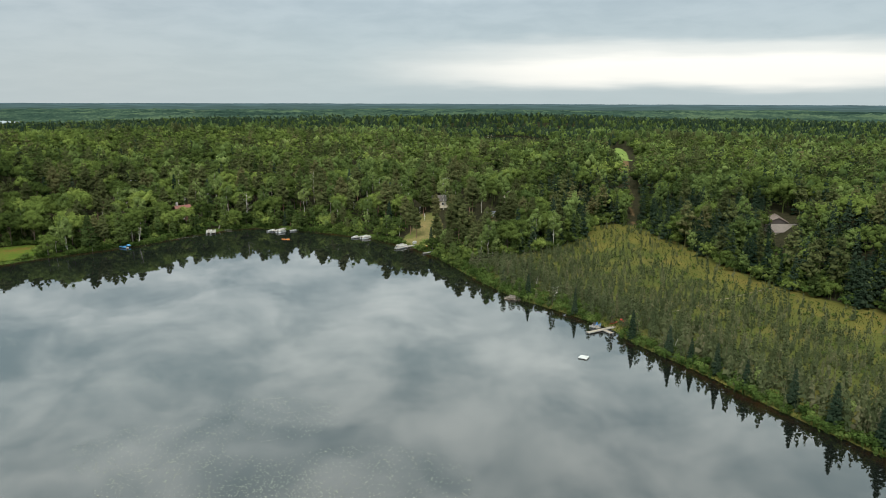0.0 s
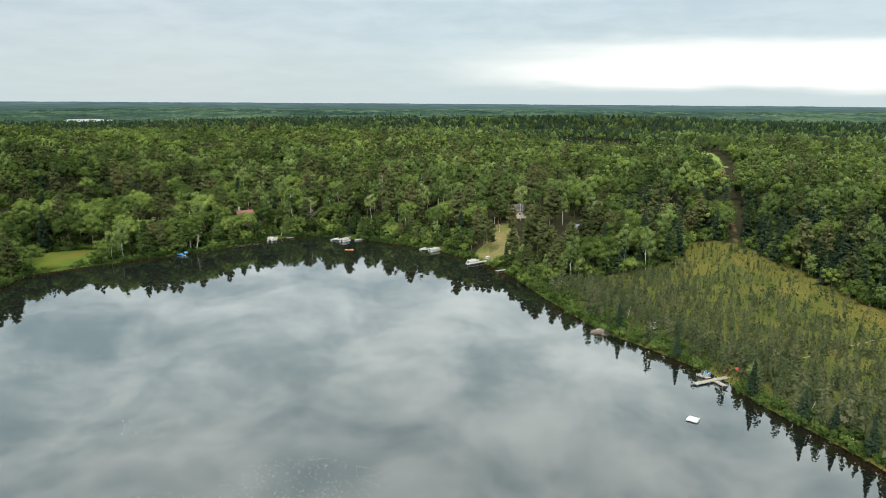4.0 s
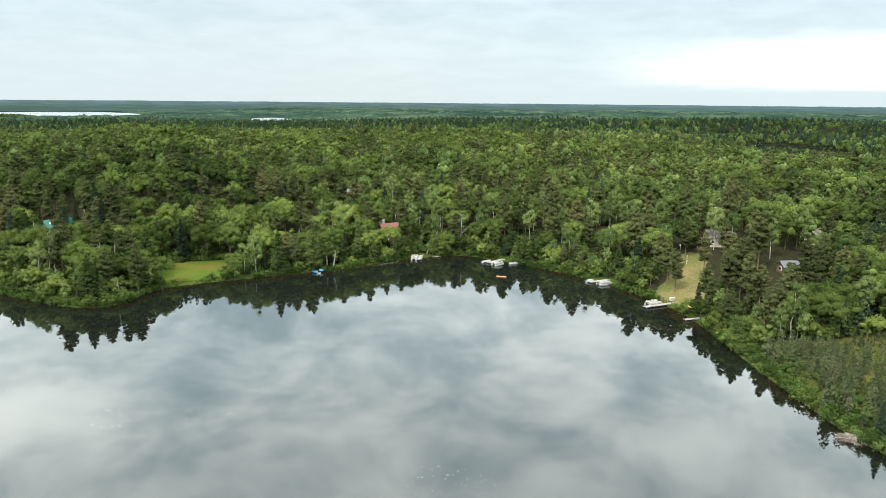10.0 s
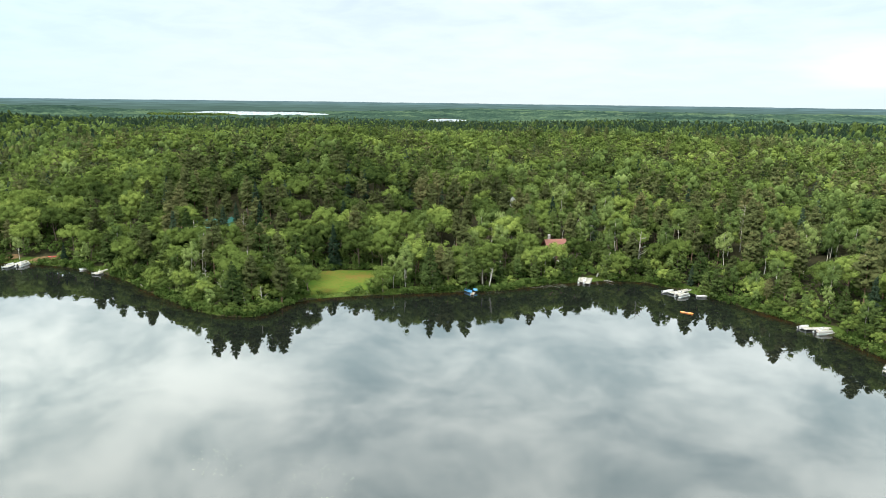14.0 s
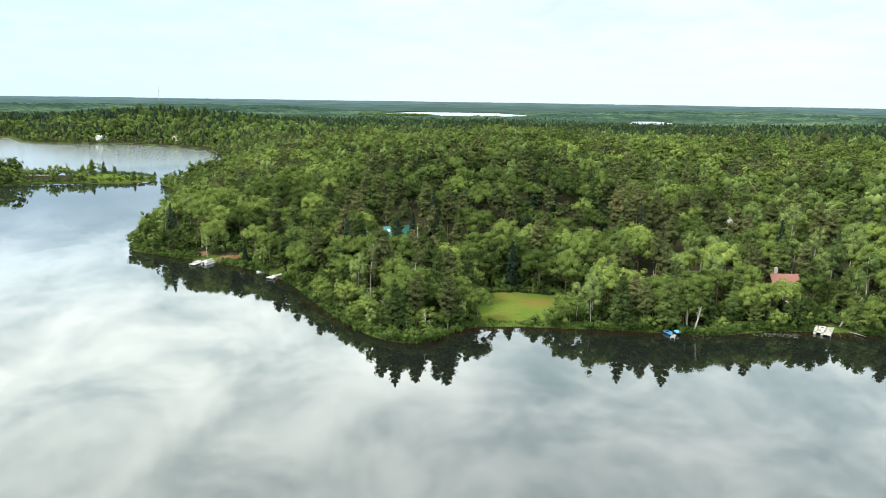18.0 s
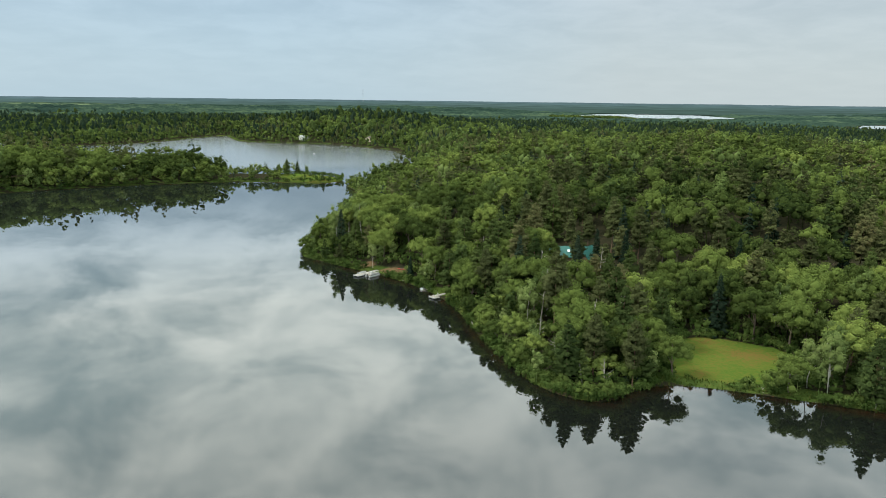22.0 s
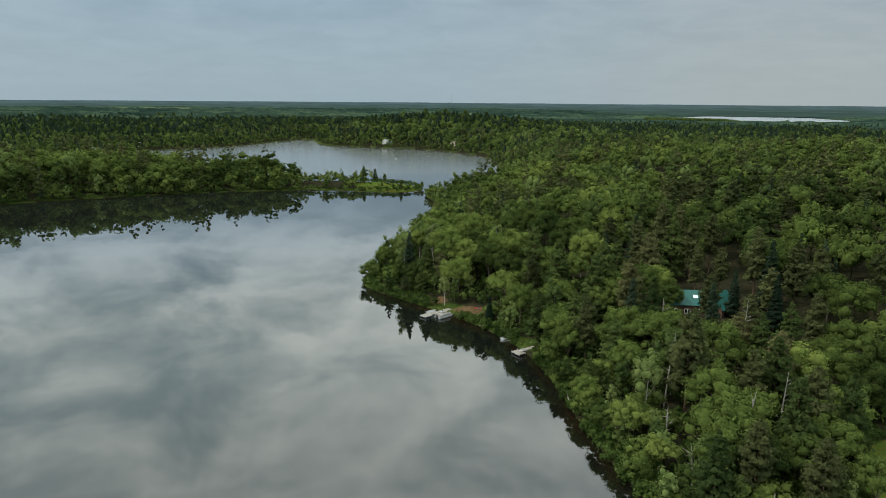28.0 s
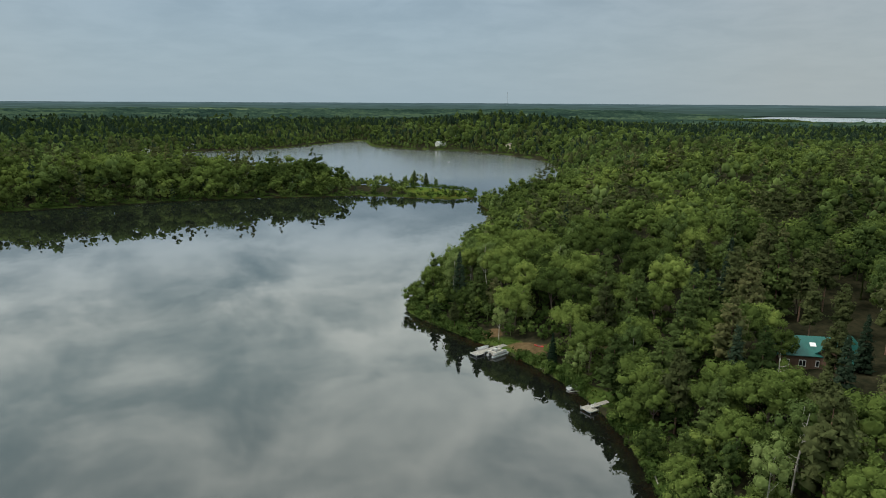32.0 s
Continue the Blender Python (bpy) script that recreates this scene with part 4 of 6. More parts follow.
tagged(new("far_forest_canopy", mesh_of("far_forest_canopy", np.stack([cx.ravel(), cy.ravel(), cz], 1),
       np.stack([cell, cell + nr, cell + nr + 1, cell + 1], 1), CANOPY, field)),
       "dark green, haze-tinted forest canopy rolling to the horizon", "trees", kind="stuff")

# backdrop: low blue ridges along the horizon, haze painted in as their glow
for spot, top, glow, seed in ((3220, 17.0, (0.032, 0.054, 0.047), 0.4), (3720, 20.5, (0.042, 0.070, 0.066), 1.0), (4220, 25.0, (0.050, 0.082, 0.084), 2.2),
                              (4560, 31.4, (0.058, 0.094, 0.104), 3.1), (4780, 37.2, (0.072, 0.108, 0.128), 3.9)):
    RIDGE, n = material("hazy_ridge")
    geo = n.add("ShaderNodeNewGeometry").outputs["Position"]
    haze_glow = n.ramp(n.noise(geo, 0.006, 5.0), [(0.35, tuple(c * 0.72 for c in glow)), (0.65, tuple(c * 1.2 for c in glow))])
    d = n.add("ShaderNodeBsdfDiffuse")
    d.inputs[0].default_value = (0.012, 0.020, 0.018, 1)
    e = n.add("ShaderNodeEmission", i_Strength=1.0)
    n.link(haze_glow, e.inputs[0])
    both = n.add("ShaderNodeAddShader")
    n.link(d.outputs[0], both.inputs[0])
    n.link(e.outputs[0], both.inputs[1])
    n.link(both.outputs[0], n.add("ShaderNodeOutputMaterial").inputs[0])
    ang = np.radians(np.arange(-70, 160, 0.2))
    rise_ = top + (1.6 if spot < 4800 else 0.7) * rolling(ang * spot, ang * 0, 900, seed) + (1.2 if spot < 4800 else 0.4) * rolling(ang * spot, ang * 0, 260, seed) + rng.normal(0, 0.25, len(ang))
    rows = [(spot - 320, np.full(len(ang), 3.0)), (spot - 160, rise_ * 0.66), (spot, rise_), (spot + 90, np.full(len(ang), 0.0))]
    v = np.concatenate([np.stack([-60 - R * np.sin(ang), 110 + R * np.cos(ang), z], 1) for R, z in rows])
    k = len(ang)
    cell = (np.arange(3)[:, None] * k + np.arange(k - 1)[None]).ravel()
    tagged(new("backdrop", mesh_of("backdrop", v, np.stack([cell, cell + 1, cell + k + 1, cell + k], 1), RIDGE, None, True)), "low wooded ridge on the horizon, its blue-green glow painted as haze", "hills", kind="structure")

# tall white pines and red pines that stand out on the shore
for k, x, y, s in (("white_pine", -226.5, 208.5, 0.78), ("white_pine", -216.0, 211.5, 0.92), ("pine", -209.0, 210.5, 0.95), ("white_pine", -201.0, 212.0, 0.8),
                   ("pine", -13.0, 272.0, 0.85), ("pine", -2.5, 256.0, 0.78), ("pine", 3.0, 262.0, 0.9), ("pine", 4.5, 272.0, 0.95), ("pine", -15.5, 280.0, 0.9),
                   ("pine", -10.5, 267.0, 0.8), ("pine", -3.0, 281.0, 0.85), ("pine", -8.5, 297.0, 0.8), ("pine", 8.0, 258.0, 0.8), ("white_pine", -66.5, 297.5, 0.72), ("white_pine", 1.5, 249.5, 0.5), ("spruce", -2.0, 251.0, 0.4),
                   ("aspen", 13.0, 232.0, 0.62), ("aspen", 17.5, 236.0, 0.68), ("aspen", 8.5, 236.0, 0.55), ("aspen", 22.0, 240.0, 0.66), ("oak", 27.0, 250.0, 0.8),
                   ("oak", -22.5, 268.5, 0.42), ("oak", -26.0, 271.5, 0.40), ("oak", -19.5, 266.0, 0.38),
                   ("pine", -159.0, 208.0, 0.84), ("pine", -152.8, 212.6, 0.86), ("aspen", -104.0, 288.5, 0.42), ("white_pine", -129.0, 247.2, 0.90), ("white_pine", -121.2, 254.6, 0.92), ("pine", -125.5, 251.5, 0.8), ("aspen", -139.0, 243.0, 0.75), ("aspen", -135.5, 244.5, 0.85), ("aspen", -137.5, 247.5, 0.8)):
    plant(k, x, y, float(ground_height([x], [y])[0][0]) - 0.1, s, x * 3.1, int(abs(x * 7 + y)), 1.25 if k == "white_pine" and x < -205 else 1.0)

# close belt of trees round the upper lake
ex, ey = scatter(-1180, -470, -100, 560, 5.0, 0.48)
ez, ed = ground_height(ex, ey)
keep = (ed > 0.6) & (ed < 60) & (outline_distance(ex, ey, TIP_MEADOW) > 2) & ((ex < -590) | (ey > 300))
ex, ey, ez, ed = ex[keep], ey[keep], ez[keep], ed[keep]
ek = kinds_for(ex, ey, np.full(len(ex), 9.0))
spots = np.stack([ex, ey, ez - 0.3, rng.uniform(0.8, 1.2, len(ex)) * (0.34 + 0.5 * step(ed, 3, 55)), rng.uniform(0, 6.28, len(ex)), rng.uniform(0, 0.6, len(ex))], 1)
for j, k in enumerate(KINDS[:5]):
    woods("upper_lake_" + TREE_NAME[k] + "s", k, 0, spots[ek == j], "belt of " + TREE_NAME[k].replace("_", " ") + "s round the upper lake")

# young growth under and before the tall trees, leafy down to the bank
yx, yy = scatter(-640, 190, -140, 340, 3.7, 0.48)
yz, yd = ground_height(yx, yy)
edge = np.minimum(outline_distance(yx, yy, MEADOW), outline_distance(yx, yy, BOG))
keep = (yd > 0.5) & ((yd < 12) | ((yx < -440) & (yd < 30)) | (edge < 9)) & in_view(yx, yy, 3) & free(yx, yy) & (outline_distance(yx, yy, MEADOW) > 3.5) & (rng.uniform(0, 1, len(yx)) < 0.8)
keep &= (yx > -470) | (yy < 186) | (rng.uniform(0, 1, len(yx)) < 0.35)
keep &= np.min([np.hypot(yx - a, yy - b) - c for a, b, c in ((38.5, 160, 6), (-12, 257, 5), (-4.5, 247, 3), (-31, 277, 4), (-68, 292, 5), (-98, 288, 4.5), (-256, 198, 5), (-225, 206, 4))], 0) > 0
yx, yy, yz = yx[keep], yy[keep], yz[keep]
yk = np.where(rng.uniform(0, 1, len(yx)) < 0.5, 0, np.where(rng.uniform(0, 1, len(yx)) < 0.6, 1, 3))
spots = np.stack([yx, yy, yz - 1.4 * (yk == 0) - 0.2, rng.uniform(0.34, 0.62, len(yx)), rng.uniform(0, 6.28, len(yx)), rng.uniform(0, 1, len(yx))], 1)
for j, k in ((0, "oak"), (1, "aspen"), (3, "white_pine")):
    for q, sel in ((1, yx > -430), (3, yx <= -430)):
        woods("young_" + TREE_NAME[k] + "s", k, q, spots[(yk == j) & sel], "young " + TREE_NAME[k].replace("_", " ") + "s crowding the shore")

# woods closing the lake's southern and eastern side
cx_, cy_ = scatter(-900, 900, -900, 260, 13.0, 0.48)
cz_, cd_ = ground_height(cx_, cy_)
keep = (cd_ > 3) & ~in_view(cx_, cy_) & (np.hypot(cx_, cy_ + 100) < 850) & (outline_distance(cx_, cy_, BOG) > 2)
cx_, cy_, cz_ = cx_[keep], cy_[keep], cz_[keep]
for j, k in ((0, "oak"), (2, "pine")):
    sel = (np.arange(len(cx_)) % 2 == 0) == (k == "oak")
    woods("southern_" + TREE_NAME[k] + "s", k, 4, np.stack([cx_, cy_, cz_ - 0.3, rng.uniform(0.8, 1.3, len(cx_)), rng.uniform(0, 6.28, len(cx_)), rng.uniform(0, 0.8, len(cx_))], 1)[sel],
          "wood of " + TREE_NAME[k].replace("_", " ") + "s on the lake's southern side")


# ---- bog, shrubs, sedge, lily pads ----
def rows_of(x, y, z, lo, hi):
    return np.stack([x, y, z, rng.uniform(lo, hi, len(x)), rng.uniform(0, 6.28, len(x)), rng.uniform(0, 1, len(x))], 1)


bx, by = scatter(0, 235, 20, 305, 1.6, 0.95)
keep = (outline_distance(bx, by, BOG) < -0.5) & in_view(bx, by, 3)
bx, by = bx[keep], by[keep]
bz, bd = ground_height(bx, by)
thin = np.clip(1.0 - 0.86 * step(bd, 26, 72), 0.10, 1) * (0.62 + 0.45 * rolling(bx, by, 26, 0.5) + 0.35 * rolling(bx, by, 9, 2.5)) * 1.35 * step(bd, 0.5, 2)
thin *= 1 - 0.75 * (bx < 38) * step(-bd, -12, -7)
keep = rng.uniform(0, 1, len(bx)) < thin
bx, by, bz, bd = bx[keep], by[keep], bz[keep], bd[keep]
spots = rows_of(bx, by, bz, 0.55, 1.5)
spots[:, 3] *= 0.75 + 0.55 * step(-bd, -26, -4)
order = np.argsort(bd + 0.25 * (260 - by))
for i in order[:280]:
    plant("bog", *spots[i, :4], spots[i, 4], int(i))
woods("wood_of_bog_spruces", "bog", 1, spots[order[280:]], "thousands of stunted spruces scattered over the open bog")

# a few taller spruces and birches on the bog's shore, each seen against the water
for x, y, s in ((63, 116, 0.55), (58, 124, 0.45), (55, 131, 0.5), (49, 142, 0.5), (66, 108, 0.6), (70, 101, 0.65), (73, 96, 0.5),
                (52, 137, 0.42), (44, 153, 0.5), (34, 171, 0.42), (24, 188, 0.5), (18, 199, 0.45), (36, 181, 0.35), (80, 88, 0.6)):
    plant("spruce", x, y, 0.3, s, x, int(y))
for x, y, s in ((44.8, 156.9, 0.32), (45.6, 157.6, 0.35), (60, 124, 0.30), (70, 110, 0.3)):
    plant("aspen", x, y, 0.3, s, x, int(y))

sx, sy = scatter(-330, 120, 40, 320, 1.25, 0.6)
keep = in_view(sx, sy, 3)
sx, sy = sx[keep], sy[keep]
sz, sd = ground_height(sx, sy)
lawn_d = np.minimum(outline_distance(sx, sy, LAWN), outline_distance(sx, sy, SAND_W))
DOCK_SPOTS = [(38.5, 160.0, 5.5), (-13, 256, 4), (-4.5, 246, 3), (-31, 276, 5), (-69, 290, 5.5), (-97, 287, 5), (-118, 252, 2.5), (-255, 195, 6.5), (-224, 204.5, 5)]
by_dock = np.min([np.hypot(sx - a, sy - b) - c for a, b, c in DOCK_SPOTS], 0)
boggy = outline_distance(sx, sy, BOG) < 6
keep = (sd > -0.3) & (sd < np.where(boggy & (sx < 40), 9, 3.0)) & (rng.uniform(0, 1, len(sx)) < np.where(sd < 2, 0.9, 0.6)) & (lawn_d > 0.5) & (by_dock > 0) & ((outline_distance(sx, sy, MEADOW) > 7) | (rng.uniform(0, 1, len(sx)) < 0.3))
woods("shore_shrubs", "shrub", 1, rows_of(sx[keep], sy[keep], np.maximum(sz[keep], 0) - 0.05, 0.6, 1.7), "leafy alder and fern belt along the shore")
edge_m = np.abs(np.minimum(outline_distance(sx, sy, MEADOW), 99) - 1.2)
keep = (edge_m < 1.6) & (sd > 3)
woods("meadow_edge_shrubs", "shrub", 1, rows_of(sx[keep], sy[keep], sz[keep] - 0.05, 0.6, 1.5), "leafy shrubs round the wet meadow")
keep = (outline_distance(sx, sy, BOG) < -1) & (sd > 2) & (rng.uniform(0, 1, len(sx)) < 0.10)
woods("bog_shrubs", "shrub", 3, rows_of(sx[keep], sy[keep], sz[keep] - 0.05, 0.35, 0.8), "low leatherleaf shrubs between the bog spruces")
ux, uy = scatter(-640, -440, -60, 265, 2.6)
uz, ud = ground_height(ux, uy)
keep = (ud > 0.2) & (ud < 5)
woods("far_shore_shrubs", "shrub", 3, rows_of(ux[keep], uy[keep], uz[keep], 1.0, 2.4), "bushes along the far peninsula's shore")
keep = (outline_distance(ux, uy, TIP_MEADOW) < 0) & (rng.uniform(0, 1, len(ux)) < 0.35)
woods("tip_shrubs", "shrub", 3, rows_of(ux[keep], uy[keep], uz[keep], 0.8, 2.2), "bushes on the low grassy spit")
for x, y, k, s in ((-535, 228, "white_pine", 0.75), (-532, 222, "aspen", 0.6), (-538, 236, "white_pine", 0.62), (-528, 240, "aspen", 0.5),
                   (-496, 243, "white_pine", 0.42), (-503, 240, "spruce", 0.36), (-508, 238, "spruce", 0.3), (-521, 225, "spruce", 0.5)):
    plant(k, x, y, 0.4, s, x, int(-x))

# undergrowth between the trunks near the shore
nx_, ny_ = scatter(-330, 190, 60, 360, 3.0)
nz_, nd_ = ground_height(nx_, ny_)
keep = (nd_ > 3) & ((nd_ < 32) | (np.minimum(outline_distance(nx_, ny_, BOG), outline_distance(nx_, ny_, MEADOW)) < 22)) & in_view(nx_, ny_, 3) & free(nx_, ny_)
woods("undergrowth", "shrub", 3, rows_of(nx_[keep], ny_[keep], nz_[keep], 0.9, 2.6), "dense leafy undergrowth below the shore trees")


def tufts(name, x, y, z, tall, wide, mat, label):
    """Tufts of sedge: three leaning blades each."""
    k = len(x)
    vs, fs = [], []
    for j in range(3):
        a = rng.uniform(0, 6.28, k)
        lean = rng.uniform(0.1, 0.7, k) * tall
        h = tall * rng.uniform(0.6, 1.2, k)
        base = np.stack([x, y, z - 0.03], 1)
        side = np.stack([-np.sin(a), np.cos(a), 0 * a], 1) * wide
        tip = base + np.stack([np.cos(a) * lean, np.sin(a) * lean, h], 1)
        vs.append(np.stack([base - side, base + side, tip], 1).reshape(-1, 3))
        fs.append(np.arange(3 * k).reshape(k, 3) + 3 * k * j)
    tone = np.tile(np.repeat(rng.uniform(0, 1, k), 3), 3)
    return tagged(new(name, mesh_of(name, np.concatenate(vs), np.concatenate(fs), mat, tone)), label, "grass", kind="stuff")


SEDGE = foliage("golden_sedge", (0.034, 0.039, 0.012), (0.062, 0.061, 0.016), True, 0.35, (0.104, 0.076, 0.021))
GRASS = foliage("meadow_grass", (0.052, 0.092, 0.016), (0.086, 0.100, 0.020), True, 0.5, (0.102, 0.090, 0.023))
hx, hy = scatter(0, 235, 20, 305, 1.15)
keep = (outline_distance(hx, hy, BOG) < 0) & in_view(hx, hy, 3)
hz, hd = ground_height(hx[keep], hy[keep])
tufts("bog_sedge", hx[keep][hd > 0.4], hy[keep][hd > 0.4], hz[hd > 0.4], 0.34, 0.10, SEDGE, "golden sedge tufts covering the bog")
hx, hy = scatter(-180, -130, 215, 265, 0.6, 1.1)
keep = outline_distance(hx, hy, MEADOW) < 0.5
hz, hd = ground_height(hx[keep], hy[keep])
tufts("meadow_sedge", hx[keep], hy[keep], hz, 0.11, 0.08, GRASS, "bright green and rusty grass of the wet meadow")

hx, hy = scatter(-330, 120, 40, 320, 0.75, 0.6)
hx, hy = hx[in_view(hx, hy, 3)], hy[in_view(hx, hy, 3)]
hz, hd = ground_height(hx, hy)
keep = (hd > -0.25) & (hd < 3.2) & (np.min([np.hypot(hx - a, hy - b) - c * 0.5 for a, b, c in DOCK_SPOTS], 0) > 0)
tufts("shore_sedge", hx[keep], hy[keep], np.maximum(hz[keep], -0.02), 0.5, 0.13, foliage("shore_grass", (0.034, 0.054, 0.012), (0.076, 0.104, 0.024), True, 0.35, (0.115, 0.115, 0.036)), "green sedge and grass along the bank")

PAD = plain("lily_pad_green", (0.16, 0.175, 0.13), 0.65, 0, 0.25, 2.0)


def pads(name, patches, label):
    """Round leaves floating in loose patches: x, y, radius, count."""
    vs, fs, n = [], [], 0
    t = np.arange(6) * 6.283 / 6.6
    for x, y, r, k in patches:
        a, q = rng.uniform(0, 6.28, k), r * np.sqrt(rng.uniform(0, 1, k))
        cx, cy, s = x + q * np.cos(a) * 1.4, y + q * np.sin(a), rng.uniform(0.05, 0.105, k)
        turn = rng.uniform(0, 6.28, k)
        v = np.stack([cx[:, None] + s[:, None] * np.cos(t + turn[:, None]), cy[:, None] + s[:, None] * np.sin(t + turn[:, None]), np.full((k, 6), 0.02)], -1)
        vs.append(v.reshape(-1, 3))
        fs.append(np.arange(6 * k).reshape(k, 6) + n)
        n += 6 * k
    v, f = np.concatenate(vs), np.concatenate(fs)
    _, d = ground_height(v[::6, 0], v[::6, 1])
    return tagged(new(name, mesh_of(name, v, f[d < -0.5], PAD)), label, "lily pads", kind="stuff")


pads("lily_pads", [(-34, 88, 11, 800), (-24, 78, 13, 1300), (-12, 90, 12, 900), (-46, 100, 9, 420), (-8, 70, 12, 1200), (-30, 112, 9, 380),
                   (-18, 62, 9, 380), (-62, 128, 5, 50), (-100, 150, 4, 45), (-38, 150, 6, 70), (-85, 155, 5, 50)],
     "pale floating lily pads in loose drifts on open water")
pads("shore_lily_pads", [(-108, 272, 3.5, 420), (-103, 276, 3, 300), (-114, 258, 2, 60), (-496, 80, 6, 160), (-492, 55, 7, 220), (-499, 105, 6, 120), (-152, 222, 1.5, 60)],
     "floating lily pads close to the bank")


# ---- dead trees ----
def dead_tree(x, y, tall, r0, lean=(0, 0), limbs=7, seed=0, spread=1.6, forked=False):
    r = np.random.default_rng(900 + seed)
    z = float(ground_height([x], [y])[0][0])
    root = tagged(new("dead_tree"), "bleached grey dead tree with bare broken branches", "dead tree", "dead trees of the shore")
    root.location = (x, y, max(z, -0.4))
    tip = np.array([lean[0], lean[1], tall])
    child("trunk", mesh_of("dead_trunk", *tube([(0, 0, -0.4), tip * 0.5 + r.normal(0, 0.1, 3), tip], [r0, r0 * 0.75, r0 * 0.25], 6), DEAD), root)
    for k in range(limbs):
        f = 0.35 + 0.6 * k / limbs
        s = tip * f
        a = r.uniform(0, 6.28)
        L = spread * r.uniform(0.5, 1.2) * (1.15 - f * 0.6)
        e = s + np.array([math.cos(a) * L, math.sin(a) * L, L * r.uniform(0.1, 0.8)])
        q = e + np.array([math.cos(a + 0.6) * L * 0.5, math.sin(a + 0.6) * L * 0.5, L * 0.35])
        child("branch", mesh_of("dead_branch", *join([tube([s, (s + e) / 2 + (0, 0, -0.05), e], [r0 * 0.4, r0 * 0.3, 0.02], 4),
                                                      tube([(s + e) / 2, q], [r0 * 0.22, 0.012], 3)]), DEAD), root)
    return root


dead_tree(30.4, 182.3, 4.2, 0.16, (0.4, 0.2), 12, 1, 1.7)
dead_tree(-96.0, 290.6, 8.5, 0.28, (4.2, 0.6), 0, 2)
dead_tree(-93.6, 294.0, 3.8, 0.14, (0.2, 0.1), 5, 3, 0.8)
dead_tree(-86.5, 301.0, 13.5, 0.24, (0.5, 0.2), 14, 4, 2.6)
dead_tree(-139.8, 239.0, 7.0, 0.16, (0.5, -0.2), 4, 5, 1.4)
dead_tree(-116.2, 258.6, 6.5, 0.24, (1.2, 0.4), 7, 6, 2.0)
dead_tree(-118.4, 259.2, 5.6, 0.26, (-0.3, 0.2), 2, 7, 1.2)
dead_tree(-108.8, 280.0, 5.5, 0.14, (0.5, -0.3), 3, 8, 1.0)
dead_tree(-128.0, 247.0, 8.0, 0.14, (0.2, 0.1), 6, 9, 1.0)
dead_tree(-153.5, 207.0, 6.0, 0.15, (-0.5, -0.4), 5, 10, 1.2)
dead_tree(-156.5, 204.0, 4.5, 0.13, (-0.9, -0.5), 3, 11, 1.0)
dead_tree(-167.0, 212.0, 13.0, 0.17, (1.6, 0.8), 9, 12, 1.5)
dead_tree(-186.0, 213.0, 13.5, 0.16, (0.6, 0.9), 10, 13, 1.4)
dead_tree(-172.0, 224.0, 12.5, 0.16, (0.4, 0.3), 9, 14, 1.2)
for i, (x, y, h) in enumerate(((-179, 231, 11), (-195, 236, 12.5), (-203, 224, 12), (-160, 270, 12), (-149, 263, 10), (-184, 219, 9), (-208, 216, 9), (-176, 206, 7), (-166, 204, 6), (-131, 262, 11))):
    dead_tree(x, y, h, 0.15, (0.5 * math.sin(x), 0.5 * math.cos(x)), 9, 30 + i, 1.4)
dead_tree(-62.0, 330.0, 15.5, 0.2, (0.4, 0.2), 12, 15, 2.2)
dead_tree(-22.0, 300.0, 12.0, 0.18, (0.4, 0.2), 10, 16, 1.8)
dead_tree(19.0, 201.5, 3.0, 0.1, (-0.5, 0.8), 6, 17, 1.0)
dead_tree(50.0, 143.0, 3.2, 0.1, (1.2, 0.2), 4, 18, 0.9)
dead_tree(27.0, 196.0, 3.6, 0.09, (0.9, 0.5), 6, 19, 0.9)
dead_tree(64.0, 130.0, 3.4, 0.09, (0.2, 0.5), 6, 20, 0.9)


def fallen_log(x, y, turn, long, r0=0.13, seed=0):
    r = np.random.default_rng(seed)
    root = tagged(new("fallen_log"), "pale fallen log lying half in the water", "log", "fallen logs")
    root.matrix_basis = pose(x, y, 0.12, 0, -3, turn)
    child("stem", mesh_of("log_stem", *tube([(0, 0, 0), (long * 0.5, 0.1, 0.03), (long, 0, 0)], [r0, r0 * 0.8, r0 * 0.4], 6), DEAD), root)
    for k in range(3):
        s = long * (0.4 + 0.2 * k)
        child("branch", mesh_of("log_branch", *tube([(s, 0, 0), (s + 0.5, r.uniform(-0.8, 0.8), 0.5)], [0.05, 0.015], 4), DEAD), root)


for k, (x, y, a, L) in enumerate([(-93.5, 289.5, -15, 4.5), (-230.8, 201.8, 80, 2.2), (-121.8, 252.6, 60, 4.0), (-141.0, 234.0, 150, 2.5), (24.6, 184.5, 60, 3.0),
                                  (-205.0, 203.2, 120, 3.5), (-198.0, 201.5, 160, 4.0), (-236, 202.6, 100, 2.6), (-243.0, 200.6, 60, 2.4), (-48, 285.5, 140, 3.0)]):
    fallen_log(x, y, a, L, 0.13, k)

# the stick-built beaver lodge
lodge = tagged(new("beaver_lodge"), "low beaver lodge of bleached sticks at the shore", "beaver lodge")
lodge.location = (19.8, 186.6, 0.0)
lr = np.random.default_rng(3)
